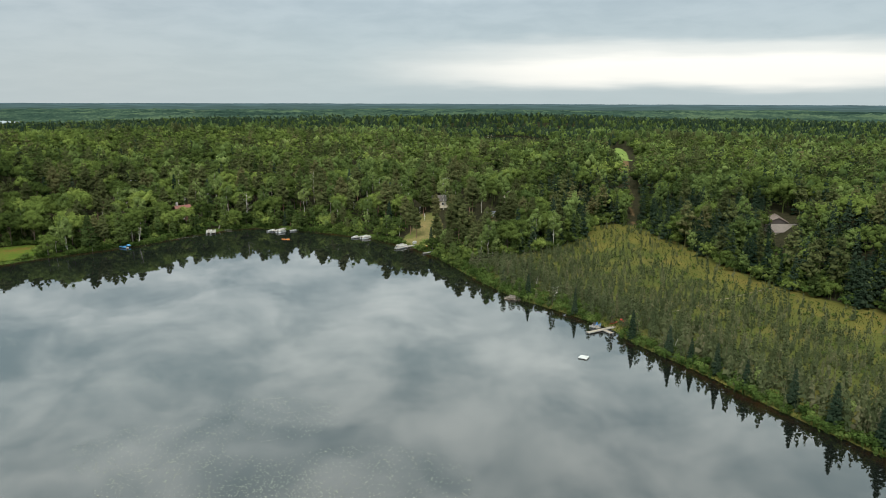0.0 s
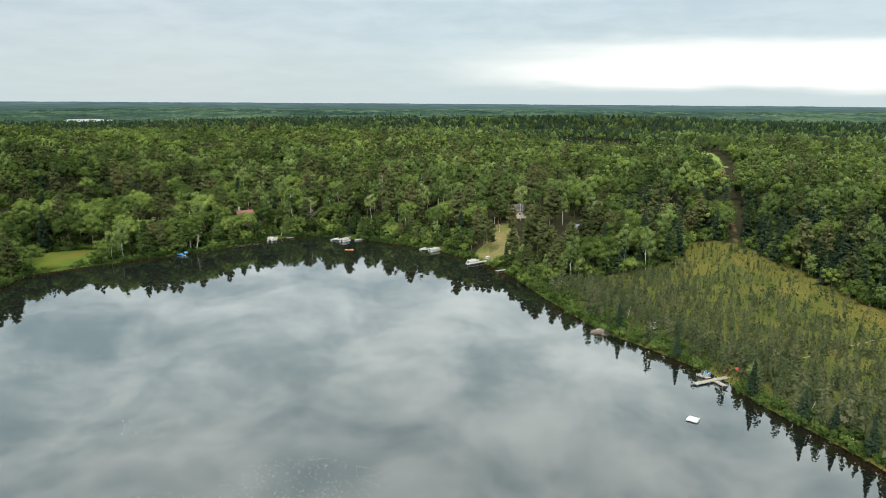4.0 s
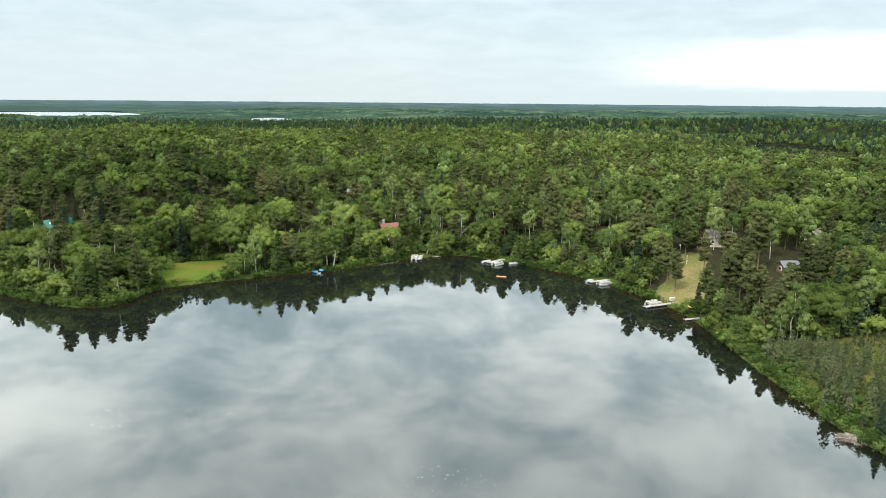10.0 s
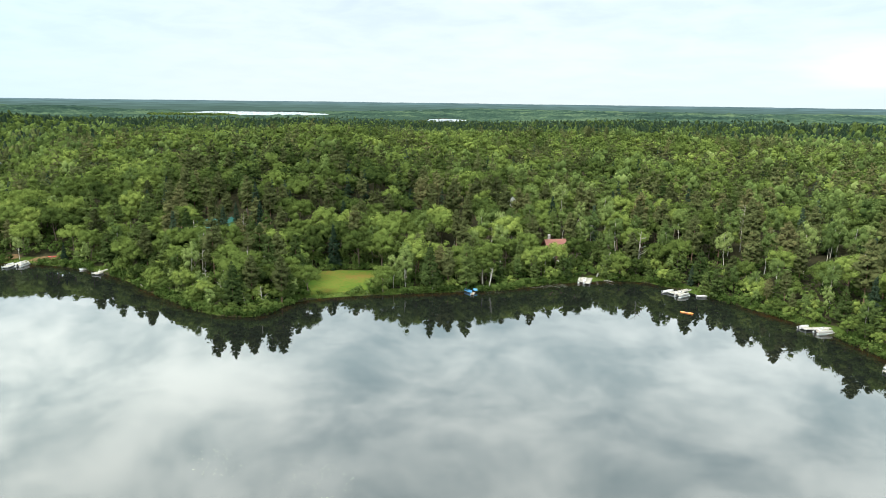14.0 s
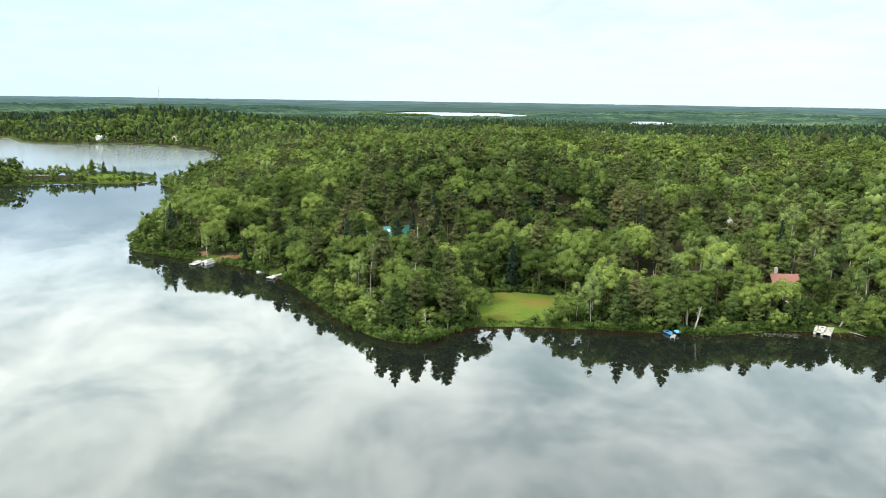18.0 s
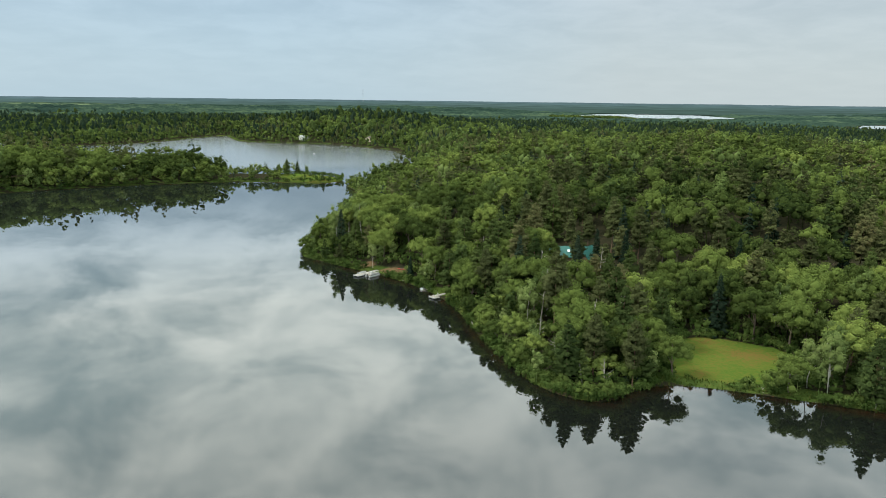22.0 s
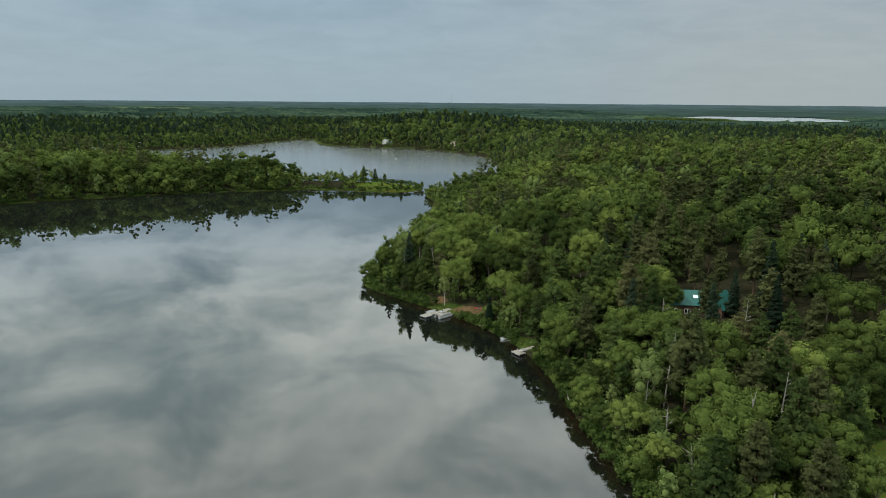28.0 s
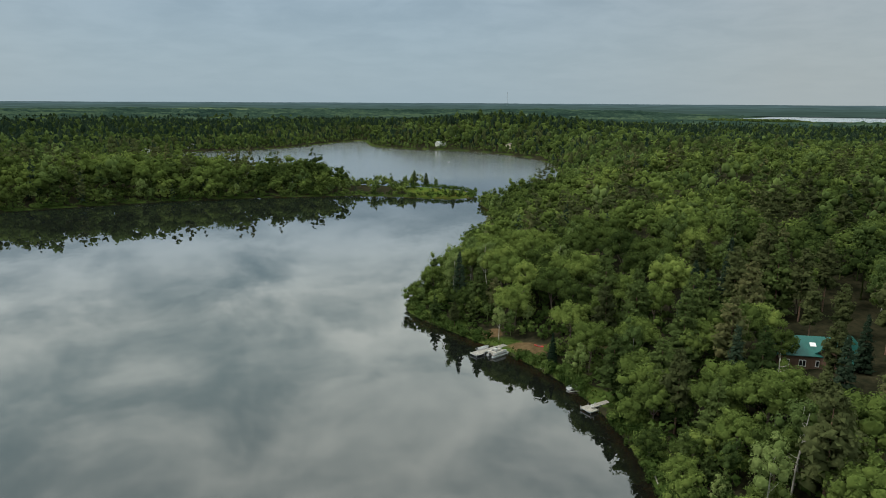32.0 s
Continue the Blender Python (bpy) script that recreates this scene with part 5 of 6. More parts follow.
for k in range(150):
    a, q = lr.uniform(0, 6.28), lr.uniform(0, 1) ** 0.6
    c = np.array([math.cos(a) * 2.6 * q, math.sin(a) * 1.7 * q, 0.95 * (1 - q ** 2) - 0.05])
    d = unit(np.array([math.cos(a + lr.normal(0, 0.8)), math.sin(a + lr.normal(0, 0.8)), -0.35 * q])) * lr.uniform(0.5, 1.1)
    child("stick", mesh_of("lodge_stick", *tube([c - d, c + d * 0.3 + (0, 0, 0.05), c + d], [0.045, 0.05, 0.02], 4), BARK if k % 3 else DEAD), lodge)
child("mound", mesh_of("lodge_mound", *lump(np.array([0, 0, 0.0]), np.array([2.6, 1.7, 0.8]), lr, 0.12), BARK), lodge)


# ---- docks, boats, rafts ----
DECK = plain("weathered_grey_dock_boards", (0.26, 0.24, 0.21), 0.85, 0, 0.16, 9.0, 0.2)
BOG_DECK = plain("brown_weathered_dock_boards", (0.21, 0.18, 0.145), 0.85, 0, 0.18, 9.0, 0.2)
PALE_DECK = plain("pale_dock_boards", (0.24, 0.222, 0.195), 0.8, 0, 0.12, 9.0, 0.2)
STEEL = plain("galvanised_steel", (0.45, 0.46, 0.47), 0.45, 0.8, 0.1, 6.0)
ALU = plain("dull_aluminium", (0.62, 0.63, 0.64), 0.4, 0.7, 0.1, 5.0)
WHITE = plain("white_gelcoat", (0.37, 0.37, 0.36), 0.4, 0, 0.06, 4.0)
CREAM = plain("cream_vinyl", (0.40, 0.37, 0.32), 0.55, 0, 0.08, 4.0)
BLACK = plain("black_paint", (0.03, 0.03, 0.032), 0.4, 0, 0.1, 4.0)
BLUE = plain("blue_canvas", (0.03, 0.16, 0.42), 0.7, 0, 0.12, 4.0)
LIGHT_BLUE = plain("light_blue_plastic", (0.07, 0.24, 0.44), 0.5, 0, 0.08, 4.0)
RED = plain("red_plastic", (0.38, 0.025, 0.02), 0.5, 0, 0.1, 4.0)
ORANGE = plain("orange_plastic", (0.70, 0.24, 0.06), 0.5, 0, 0.1, 4.0)
YELLOW = plain("yellow_plastic", (0.72, 0.50, 0.06), 0.5, 0, 0.1, 4.0)
CHARCOAL = plain("charcoal_canvas", (0.06, 0.06, 0.065), 0.8, 0, 0.12, 4.0)


def box_bm(pieces, bevel=0.0):
    """Boxes (x, y, z, sx, sy, sz) in one bmesh."""
    bm = bmesh.new()
    for x, y, z, sx, sy, sz in pieces:
        bmesh.ops.create_cube(bm, size=1, matrix=Matrix.LocRotScale((x, y, z), None, (sx, sy, sz)))
    if bevel:
        bmesh.ops.bevel(bm, geom=list(bm.edges), offset=bevel, segments=1, affect="EDGES")
    return bm


def tube_bm(points, radius, sides=6):
    v, f = tube(points, [radius] * len(points), sides)
    bm = bmesh.new()
    vs = [bm.verts.new(p) for p in v]
    for t in f:
        bm.faces.new([vs[i] for i in t])
    for end in (range(sides), range(len(v) - sides, len(v))):
        bm.faces.new([vs[i] for i in end])
    bmesh.ops.recalc_face_normals(bm, faces=bm.faces)
    return bm


def boards(x0, x1, wide, z=0.0, pitch=0.15):
    """A deck of boards with sunk joints, laid across the walkway, as one panel."""
    k = max(1, round((x1 - x0) / pitch))
    w = (x1 - x0) / k
    top = [(x0, z - 0.03)]
    for i in range(k):
        a, b = x0 + i * w, x0 + (i + 1) * w
        top += [(a + 0.01, z - 0.012), (a + 0.01, z + 0.018), (b - 0.01, z + 0.018), (b - 0.01, z - 0.012)]
    top.append((x1, z - 0.03))
    bm = bmesh.new()
    sides = [[bm.verts.new((x, s * wide / 2, h)) for x, h in top] for s in (-1, 1)]
    for i in range(len(top) - 1):
        bm.faces.new((sides[0][i], sides[0][i + 1], sides[1][i + 1], sides[1][i]))
    bm.faces.new((sides[0][0], sides[1][0], sides[1][-1], sides[0][-1]))
    for s in sides:
        bm.faces.new(s)
    bmesh.ops.recalc_face_normals(bm, faces=bm.faces)
    return bm


def dock(a, b, wide=1.2, deck=0.45, mat=None, label="grey board dock on steel posts", platform=None):
    """A pier of sections from the shore b out to a; platform: (length, width) of a wider end."""
    a, b = Vector(a), Vector(b)
    L, turn = (b - a).length, math.degrees(math.atan2(b.y - a.y, b.x - a.x))
    root = tagged(new("dock"), label, "dock", "docks of the lake")
    root.matrix_basis = pose(a.x, a.y, deck, 0, 0, turn)
    k = max(1, round(L / 3.0))
    for i in range(k):
        x0, x1 = L * i / k, L * (i + 1) / k - 0.03
        sec = part("deck_section", boards(x0, x1, wide), mat or DECK, root)
        for s in (-1, 1):
            part("beam", box_bm([((x0 + x1) / 2, s * (wide / 2 - 0.05), -0.09, x1 - x0, 0.05, 0.14)]), STEEL, sec)
            part("post", tube_bm([(x0 + 0.15, s * (wide / 2 + 0.02), -1.6), (x0 + 0.15, s * (wide / 2 + 0.02), 0.28)], 0.035), STEEL, root)
    if platform:
        pl, pw, off = platform
        sec = part("platform", boards(0, pl, pw), mat or DECK, root, "", pose(0, off, 0.02))
        part("beam", box_bm([(pl / 2, 0, -0.1, pl, pw - 0.1, 0.12)]), STEEL, sec)
        for sx in (0.1, pl - 0.1):
            for sy in (-1, 1):
                part("post", tube_bm([(sx, off + sy * (pw / 2), -1.6), (sx, off + sy * (pw / 2), 0.35)], 0.035), STEEL, root)
    return root


def hull_bm(long, wide, tall, nose=0.45, stern=0.85, n=9, open_top=True, flare=0.75):
    """A small boat's hull, along +x, from ribs."""
    ribs = []
    for i in range(n):
        f = i / (n - 1)
        w = wide / 2 * (stern + (1 - stern) * min(1, f * 3)) * (1 if f < 1 - nose else max(0.03, 1 - ((f - 1 + nose) / nose) ** 2))
        up_ = tall * (1 + 0.25 * max(0, f - 0.5) * 2)
        x = long * (f - 0.5)
        ribs.append([(x, -w, up_), (x, -w * flare, up_ * 0.35), (x, 0, 0.0), (x, w * flare, up_ * 0.35), (x, w, up_)])
    bm = bmesh.new()
    vs = [[bm.verts.new(p) for p in rib] for rib in ribs]
    for i in range(n - 1):
        for k in range(4):
            bm.faces.new((vs[i][k], vs[i + 1][k], vs[i + 1][k + 1], vs[i][k + 1]))
    bm.faces.new(vs[0])
    if not open_top:
        for i in range(n - 1):
            bm.faces.new((vs[i][0], vs[i][4], vs[i + 1][4], vs[i + 1][0]))
    bmesh.ops.recalc_face_normals(bm, faces=bm.faces)
    if open_top:
        bmesh.ops.solidify(bm, geom=list(bm.faces), thickness=0.04)
    return bm


def pontoon_tube(long, r=0.32):
    pts = [(-long / 2, 0, 0), (long * 0.38, 0, 0), (long * 0.46, 0, 0.06), (long / 2, 0, 0.16)]
    v, f = tube(pts, [r, r, r * 0.8, 0.04], 10)
    bm = bmesh.new()
    vs = [bm.verts.new(p) for p in v]
    for t in f:
        bm.faces.new([vs[i] for i in t])
    bm.faces.new(vs[:10][::-1])
    bmesh.ops.recalc_face_normals(bm, faces=bm.faces)
    return bm


def outboard(parent, x, z):
    m = part("outboard_motor", box_bm([(x - 0.12, 0, z + 0.35, 0.42, 0.34, 0.42)], 0.09), BLACK, parent, "black outboard motor")
    part("leg", box_bm([(x - 0.08, 0, z - 0.25, 0.16, 0.12, 0.8)], 0.03), BLACK, m)
    return m


def pontoon_boat(x, y, turn, cover=False, long=6.2, label="white pontoon boat moored beside a dock"):
    root = tagged(new("pontoon_boat"), label, "boat", "pontoon boats")
    root.matrix_basis = pose(x, y, -0.02, 0, 0, turn)
    w = 2.2
    for s in (-1, 1):
        part("pontoon", pontoon_tube(long), ALU, root, "", pose(0, s * 0.8, 0.05))
    part("deck", box_bm([(-0.1, 0, 0.45, long - 0.5, w, 0.09)], 0.02), PALE_DECK, root)
    h, z = long / 2 - 0.45, 0.5
    for (x0, y0, x1, y1) in ((-h, -w / 2, h - 0.5, -w / 2), (-h, w / 2, h - 0.5, w / 2), (h - 0.5, -w / 2, h - 0.5, -0.5), (h - 0.5, 0.5, h - 0.5, w / 2), (-h, -w / 2, -h, -0.6), (-h, 0.6, -h, w / 2)):
        fence = part("fence_panel", box_bm([((x0 + x1) / 2, (y0 + y1) / 2, z + 0.22, abs(x1 - x0) + 0.04, abs(y1 - y0) + 0.04, 0.32)]), WHITE, root)
        part("rail", tube_bm([(x0, y0, z + 0.50), (x1, y1, z + 0.50)], 0.025, 5), ALU, fence)
    for (cx, cy, sx, sy) in ((h - 1.3, -0.78, 1.4, 0.6), (h - 1.3, 0.78, 1.4, 0.6), (-h + 0.5, 0.35, 0.65, 1.5), (-0.9, -0.8, 1.1, 0.6)):
        seat = part("bench_seat", box_bm([(cx, cy, z + 0.2, sx, sy, 0.38)], 0.05), CREAM, root, "cream vinyl bench seat")
        bx_ = (cx, math.copysign(w / 2 - 0.14, cy), sx, 0.16) if sy < 1 else (-h + 0.14, cy, 0.16, sy)
        part("backrest", box_bm([(bx_[0], bx_[1], z + 0.47, bx_[2], bx_[3], 0.28)], 0.04), CREAM, seat)
    con = part("console", box_bm([(-0.1, 0.6, z + 0.36, 0.55, 0.7, 0.68)], 0.06), WHITE, root, "white steering console")
    part("windscreen", box_bm([(0.12, 0.6, z + 0.80, 0.04, 0.62, 0.22)]), CHARCOAL, con)
    if cover:
        top = part("canopy", box_bm([(-0.8, 0, 2.35, 2.4, 2.3, 0.07)], 0.03), cover, root, "stretched canvas canopy")
        for sx in (-1.8, 0.2):
            for sy in (-1.1, 1.1):
                part("canopy_pole", tube_bm([(sx * 0.6 - 0.3, sy, z + 0.6), (sx, sy, 2.33)], 0.022, 5), ALU, top)
    outboard(root, -long / 2 + 0.05, 0.35)
    return root


def rowing_boat(x, y, turn, long=4.2, mat=None, label="small white fishing boat moored by the dock", motor=True, z=-0.08):
    root = tagged(new("fishing_boat"), label, "boat", "small boats")
    root.matrix_basis = pose(x, y, z, 0, 0, turn)
    part("hull", hull_bm(long, 1.5, 0.55), mat or WHITE, root)
    for k in (-0.28, 0.02, 0.26):
        part("thwart", box_bm([(long * k, 0, 0.38, 0.28, 1.25 - abs(k) * 0.8, 0.05)], 0.01), mat or WHITE, root)
    if motor:
        outboard(root, -long / 2 - 0.05, 0.3)
    return root


def kayak(x, y, turn, mat, z=0.3, long=3.1, label="plastic kayak pulled up on the bank"):
    root = tagged(new("kayak"), label, "kayak", "kayaks")
    root.matrix_basis = pose(x, y, z, 6, 0, turn)
    bm = hull_bm(long, 0.72, 0.3, 0.5, 0.25, 11, False)
    part("hull", bm, mat, root)
    part("cockpit_rim", box_bm([(-0.15, 0, 0.34, 0.95, 0.46, 0.05)], 0.02), BLACK, root)
    return root


def deck_chair(x, y, z, turn, mat, label):
    root = tagged(new("deck_chair"), label, "chair", "chairs on the dock")
    root.matrix_basis = pose(x, y, z, 0, 0, turn)
    part("seat", box_bm([(0, 0, 0.38, 0.55, 0.55, 0.04)], 0.01), mat, root)
    part("backrest", box_bm([(-0.28, 0, 0.7, 0.05, 0.55, 0.65)], 0.01), mat, root)
    for sx in (-0.24, 0.24):
        for sy in (-0.24, 0.24):
            part("leg", box_bm([(sx, sy, 0.19, 0.04, 0.04, 0.38)]), ALU, root)
    for sy in (-0.29, 0.29):
        part("armrest", box_bm([(0, sy, 0.58, 0.5, 0.05, 0.03)]), ALU, root)
    return root


# the bog dock: a cross of walkways with a sitting platform
dock((34.4, 156.8), (42.6, 161.6), 1.05, 0.34, BOG_DECK, "cross-shaped grey board dock, long walkway to the bog shore")
dock((40.1, 156.4), (38.95, 158.7), 1.05, 0.34, BOG_DECK, "short side arm of the grey cross-shaped dock")
dock((36.6, 162.2), (38.0, 160.1), 1.05, 0.34, BOG_DECK, "side arm and sitting platform of the grey dock", (1.5, 2.3, 0.2))
deck_chair(37.4, 161.4, 0.37, 200, BLUE, "blue canvas chair on the bog dock")
deck_chair(38.2, 161.2, 0.37, 160, BLUE, "blue canvas chair on the bog dock")
deck_chair(36.8, 161.0, 0.37, 240, CHARCOAL, "dark canvas chair on the bog dock")
kayak(42.2, 163.4, 35, RED, 0.45, 2.3, "short red kayak resting beside the bog dock")
umb = tagged(new("beach_umbrella"), "red beach umbrella tilted over the end of the bog dock", "umbrella")
umb.matrix_basis = pose(43.6, 161.9, 0.4, 18, 12, 0)
part("pole", tube_bm([(0, 0, -0.2), (0, 0, 2.0)], 0.022, 6), ALU, umb)
bm = bmesh.new()
bmesh.ops.create_cone(bm, segments=8, radius1=0.75, radius2=0.03, depth=0.36, cap_ends=False, matrix=Matrix.Translation((0, 0, 1.85)))
part("canopy", bm, RED, umb, "faded red fabric canopy")

raft = tagged(new("swim_raft"), "white square swim raft floating off the bog dock", "raft")
raft.matrix_basis = pose(30.4, 141.0, 0.0, 0, 0, -30)
part("deck", boards(-0.95, 0.95, 1.95, 0.22), WHITE, raft, "white deck boards")
part("frame", box_bm([(0, 0, 0.13, 1.86, 1.9, 0.12)], 0.02), WHITE, raft)
for sx in (-0.8, 0.8):
    part("float", tube_bm([(sx, -1.0, -0.08), (sx, 1.0, -0.08)], 0.18, 8), BLACK, raft, "black plastic float")
lad = part("ladder", box_bm([(0.97, -0.2, 0.25, 0.03, 0.03, 1.0), (0.97, 0.2, 0.25, 0.03, 0.03, 1.0), (0.97, 0, 0.1, 0.03, 0.4, 0.03), (0.97, 0, 0.35, 0.03, 0.4, 0.03)]), ALU, raft)

# boardwalk over the bog
plain_walk = plain("mossy_weathered_planks", (0.15, 0.13, 0.085), 0.9, 0, 0.2, 6.0, 0.2)
walkway = tagged(new("boardwalk"), "narrow pale boardwalk laid across the bog", "boardwalk")
bw = [(44, 161.5), (60, 173), (78, 185), (97, 197)]
for (x0, y0), (x1, y1) in zip(bw, bw[1:]):
    L = math.hypot(x1 - x0, y1 - y0)
    k = round(L / 2.4)
    for i in range(k):
        f = (i + 0.5) / k
        px, py = x0 + (x1 - x0) * f, y0 + (y1 - y0) * f
        pz = float(ground_height([px], [py])[0][0])
        part("plank_section", boards(-1.15, 1.15, 0.32), plain_walk, walkway, "", pose(px, py, pz + 0.07 + 0.04 * math.sin(i * 2.1), 0, 0, math.degrees(math.atan2(y1 - y0, x1 - x0))))

# the lawn's docks
dock((-17.8, 251.6), (-9.9, 258.9), 1.3, 0.45, PALE_DECK, "pale board dock below the lawn")
pontoon_boat(-15.5, 256.3, 42, False, 5.0, "white pontoon boat moored at the lawn's dock")
dock((-7.4, 243.9), (-2.9, 247.2), 1.0, 0.4, DECK, "short grey dock under the shore pines")
kayak(-4.8, 253.6, -22, ORANGE, 0.55, 3.2, "orange kayak lying on the lawn bank")
kayak(-3.4, 252.6, -20, RED, 0.5, 3.0, "red kayak lying on the lawn bank")
kayak(-5.6, 254.6, -30, YELLOW, 0.6, 3.0, "yellow kayak lying on the lawn bank")
locker = tagged(new("dock_locker"), "white lidded storage locker on the bank by the dock", "box")
locker.matrix_basis = pose(-10.9, 260.4, 0.55, 0, 0, 45)
part("body", box_bm([(0, 0, 0.35, 1.5, 0.8, 0.75)], 0.03), WHITE, locker)
part("lid", box_bm([(0, 0, 0.77, 1.56, 0.86, 0.09)], 0.03), WHITE, locker)
# the next dock west
dock((-35.4, 272.8), (-29.0, 278.6), 1.3, 0.45, PALE_DECK, "pale board dock by the alder bush", (2.2, 2.0, 0.2))
pontoon_boat(-31.0, 273.6, 42, False, 4.7, "white pontoon boat beside the alder-shaded dock")
rowing_boat(-35.6, 274.9, 60, 3.6, WHITE, "small white boat tied behind the dock")
kayak(-25.9, 278.4, 0, WHITE, 0.5, 3.2, "white kayak upturned on the grass")
# the bay's docks
dock((-71.0, 286.0), (-68.0, 293.6), 1.8, 0.45, PALE_DECK, "pale board dock at the head of the bay", (2.4, 2.6, 0.3))
pontoon_boat(-68.2, 286.4, 66, False, 4.6, "white pontoon boat moored at the head of the bay")
rowing_boat(-72.8, 288.2, 60, 4.2, WHITE, "white fishing boat moored at the bay dock")
rowing_boat(-63.0, 288.6, 30, 3.8, WHITE, "white rowing boat by the bay's bank")
kayak(-62.6, 270.2, 0, ORANGE, -0.06, 3.3, "orange kayak floating in the bay")
# red cabin's dock
dock((-95.2, 281.6), (-97.6, 290.6), 1.6, 0.45, PALE_DECK, "pale board dock below the red-roofed cabin")
pontoon_boat(-97.8, 284.0, -75 + 360, False, 4.8, "white pontoon boat with motor, below the red-roofed cabin")
rowing_boat(-119.8, 253.4, -25, 3.6, LIGHT_BLUE, "light blue boat drawn up on the bank", False, 0.05)
tarp = tagged(new("tarpaulin"), "crumpled bright blue tarpaulin on the bank", "tarpaulin")
tarp.location = (-118.2, 254.6, 0.55)
child("sheet", mesh_of("tarp_sheet", *lump(np.array([0, 0, 0.25]), np.array([0.95, 0.65, 0.45]), np.random.default_rng(8), 0.25), LIGHT_BLUE), tarp)
dock((-117.0, 250.9), (-118.0, 253.4), 0.9, 0.3, BOG_DECK, "tiny weathered dock on the wooded bank")
# western point's docks
dock((-253.0, 188.9), (-257.0, 197.6), 1.3, 0.45, PALE_DECK, "pale board dock on the western point", (2.4, 2.2, -0.2))
pontoon_boat(-252.9, 194.6, 117, False, 4.8, "white pontoon boat moored on the western point")
rowing_boat(-256.3, 192.2, 115, 3.2, WHITE, "small white fishing boat on the western point")
dock((-222.8, 201.0), (-225.0, 207.4), 1.1, 0.45, DECK, "grey board dock with a square end among pines", (2.0, 2.6, -0.5))
deck_chair(-222.5, 202.6, 0.5, 250, WHITE, "white plastic chair on the pine-shaded dock")
kayak(-252.5, 204.0, 40, RED, 1.0, 2.8, "red kayak on the sandy bank of the point")
rowing_boat(-232.6, 203.4, 120, 3.2, ALU, "dull aluminium rowing boat under the pines", False)
rowing_boat(-716, 292, 150, 5.0, WHITE, "small motorboat out on the upper lake")

# ---- houses ----
SIDING = {"brown": plain("brown_log_siding", (0.10, 0.055, 0.035), 0.85, 0, 0.2, 5.0, 0.3), "tan": plain("tan_siding", (0.42, 0.36, 0.28), 0.8, 0, 0.1, 5.0),
          "white": plain("white_siding", (0.42, 0.42, 0.40), 0.7, 0, 0.06, 5.0), "dark": plain("dark_brown_siding", (0.055, 0.045, 0.04), 0.8, 0, 0.15, 5.0)}
ROOF = {"red": plain("rusty_red_roof", (0.135, 0.048, 0.033), 0.7, 0, 0.14, 2.5), "green": plain("green_metal_roof", (0.006, 0.085, 0.070), 0.55, 0.0, 0.12, 1.5),
        "tan": plain("tan_shingles", (0.125, 0.105, 0.09), 0.9, 0, 0.15, 5.0), "grey": plain("grey_shingles", (0.17, 0.17, 0.185), 0.9, 0, 0.15, 5.0),
        "brown": plain("brown_shingles", (0.13, 0.10, 0.085), 0.9, 0, 0.15, 5.0), "slate": plain("slate_grey_shingles", (0.10, 0.105, 0.12), 0.9, 0, 0.15, 5.0), "pale": plain("pale_metal_roof", (0.36, 0.37, 0.37), 0.5, 0.2, 0.08, 3.0)}
TRIM = plain("white_trim", (0.72, 0.72, 0.70), 0.6, 0, 0.05, 4.0)
GLASS, gn = material("dark_window_glass")
gs = gn.add("ShaderNodeBsdfPrincipled", i_Roughness=0.05, i_IOR=1.5)
gs.inputs["Base Color"].default_value = (0.012, 0.016, 0.018, 1)
gn.link(gs.outputs[0], gn.add("ShaderNodeOutputMaterial").inputs[0])


def prism_bm(L, W, z0, z1, rise):
    """Gabled walls, ridge along x."""
    bm = bmesh.new()
    a = [bm.verts.new((sx * L / 2, sy * W / 2, z)) for z in (z0, z1) for sx, sy in ((-1, -1), (1, -1), (1, 1), (-1, 1))]
    r0, r1 = bm.verts.new((-L / 2, 0, z1 + rise)), bm.verts.new((L / 2, 0, z1 + rise))
    for f in ((0, 1, 5, 4), (2, 3, 7, 6), (3, 2, 1, 0)):
        bm.faces.new([a[i] for i in f])
    bm.faces.new((a[1], a[2], a[6], r1, a[5]))
    bm.faces.new((a[3], a[0], a[4], r0, a[7]))
    bm.faces.new((a[4], a[5], r1, r0))
    bm.faces.new((a[6], a[7], r0, r1))
    bmesh.ops.recalc_face_normals(bm, faces=bm.faces)
    return bm


def slope_bm(L, W, z1, rise, side, over=0.45):
    """One roof slope with thickness."""
    run = W / 2 + over
    drop = rise * over / (W / 2)
    ang = math.atan2(rise, W / 2)
    n = Vector((0, side * math.sin(ang), math.cos(ang)))
    p = [Vector((sx * (L / 2 + over), 0, z1 + rise + 0.06)) for sx in (-1, 1)] + [Vector((sx * (L / 2 + over), side * run, z1 - drop + 0.06)) for sx in (1, -1)]
    bm = bmesh.new()
    lo = [bm.verts.new(v) for v in p]
    hi = [bm.verts.new(v + n * 0.12) for v in p]
    bm.faces.new(lo)
    bm.faces.new(hi)
    for i in range(4):
        j = (i + 1) % 4
        bm.faces.new((lo[i], lo[j], hi[j], hi[i]))
    bmesh.ops.recalc_face_normals(bm, faces=bm.faces)
    return bm


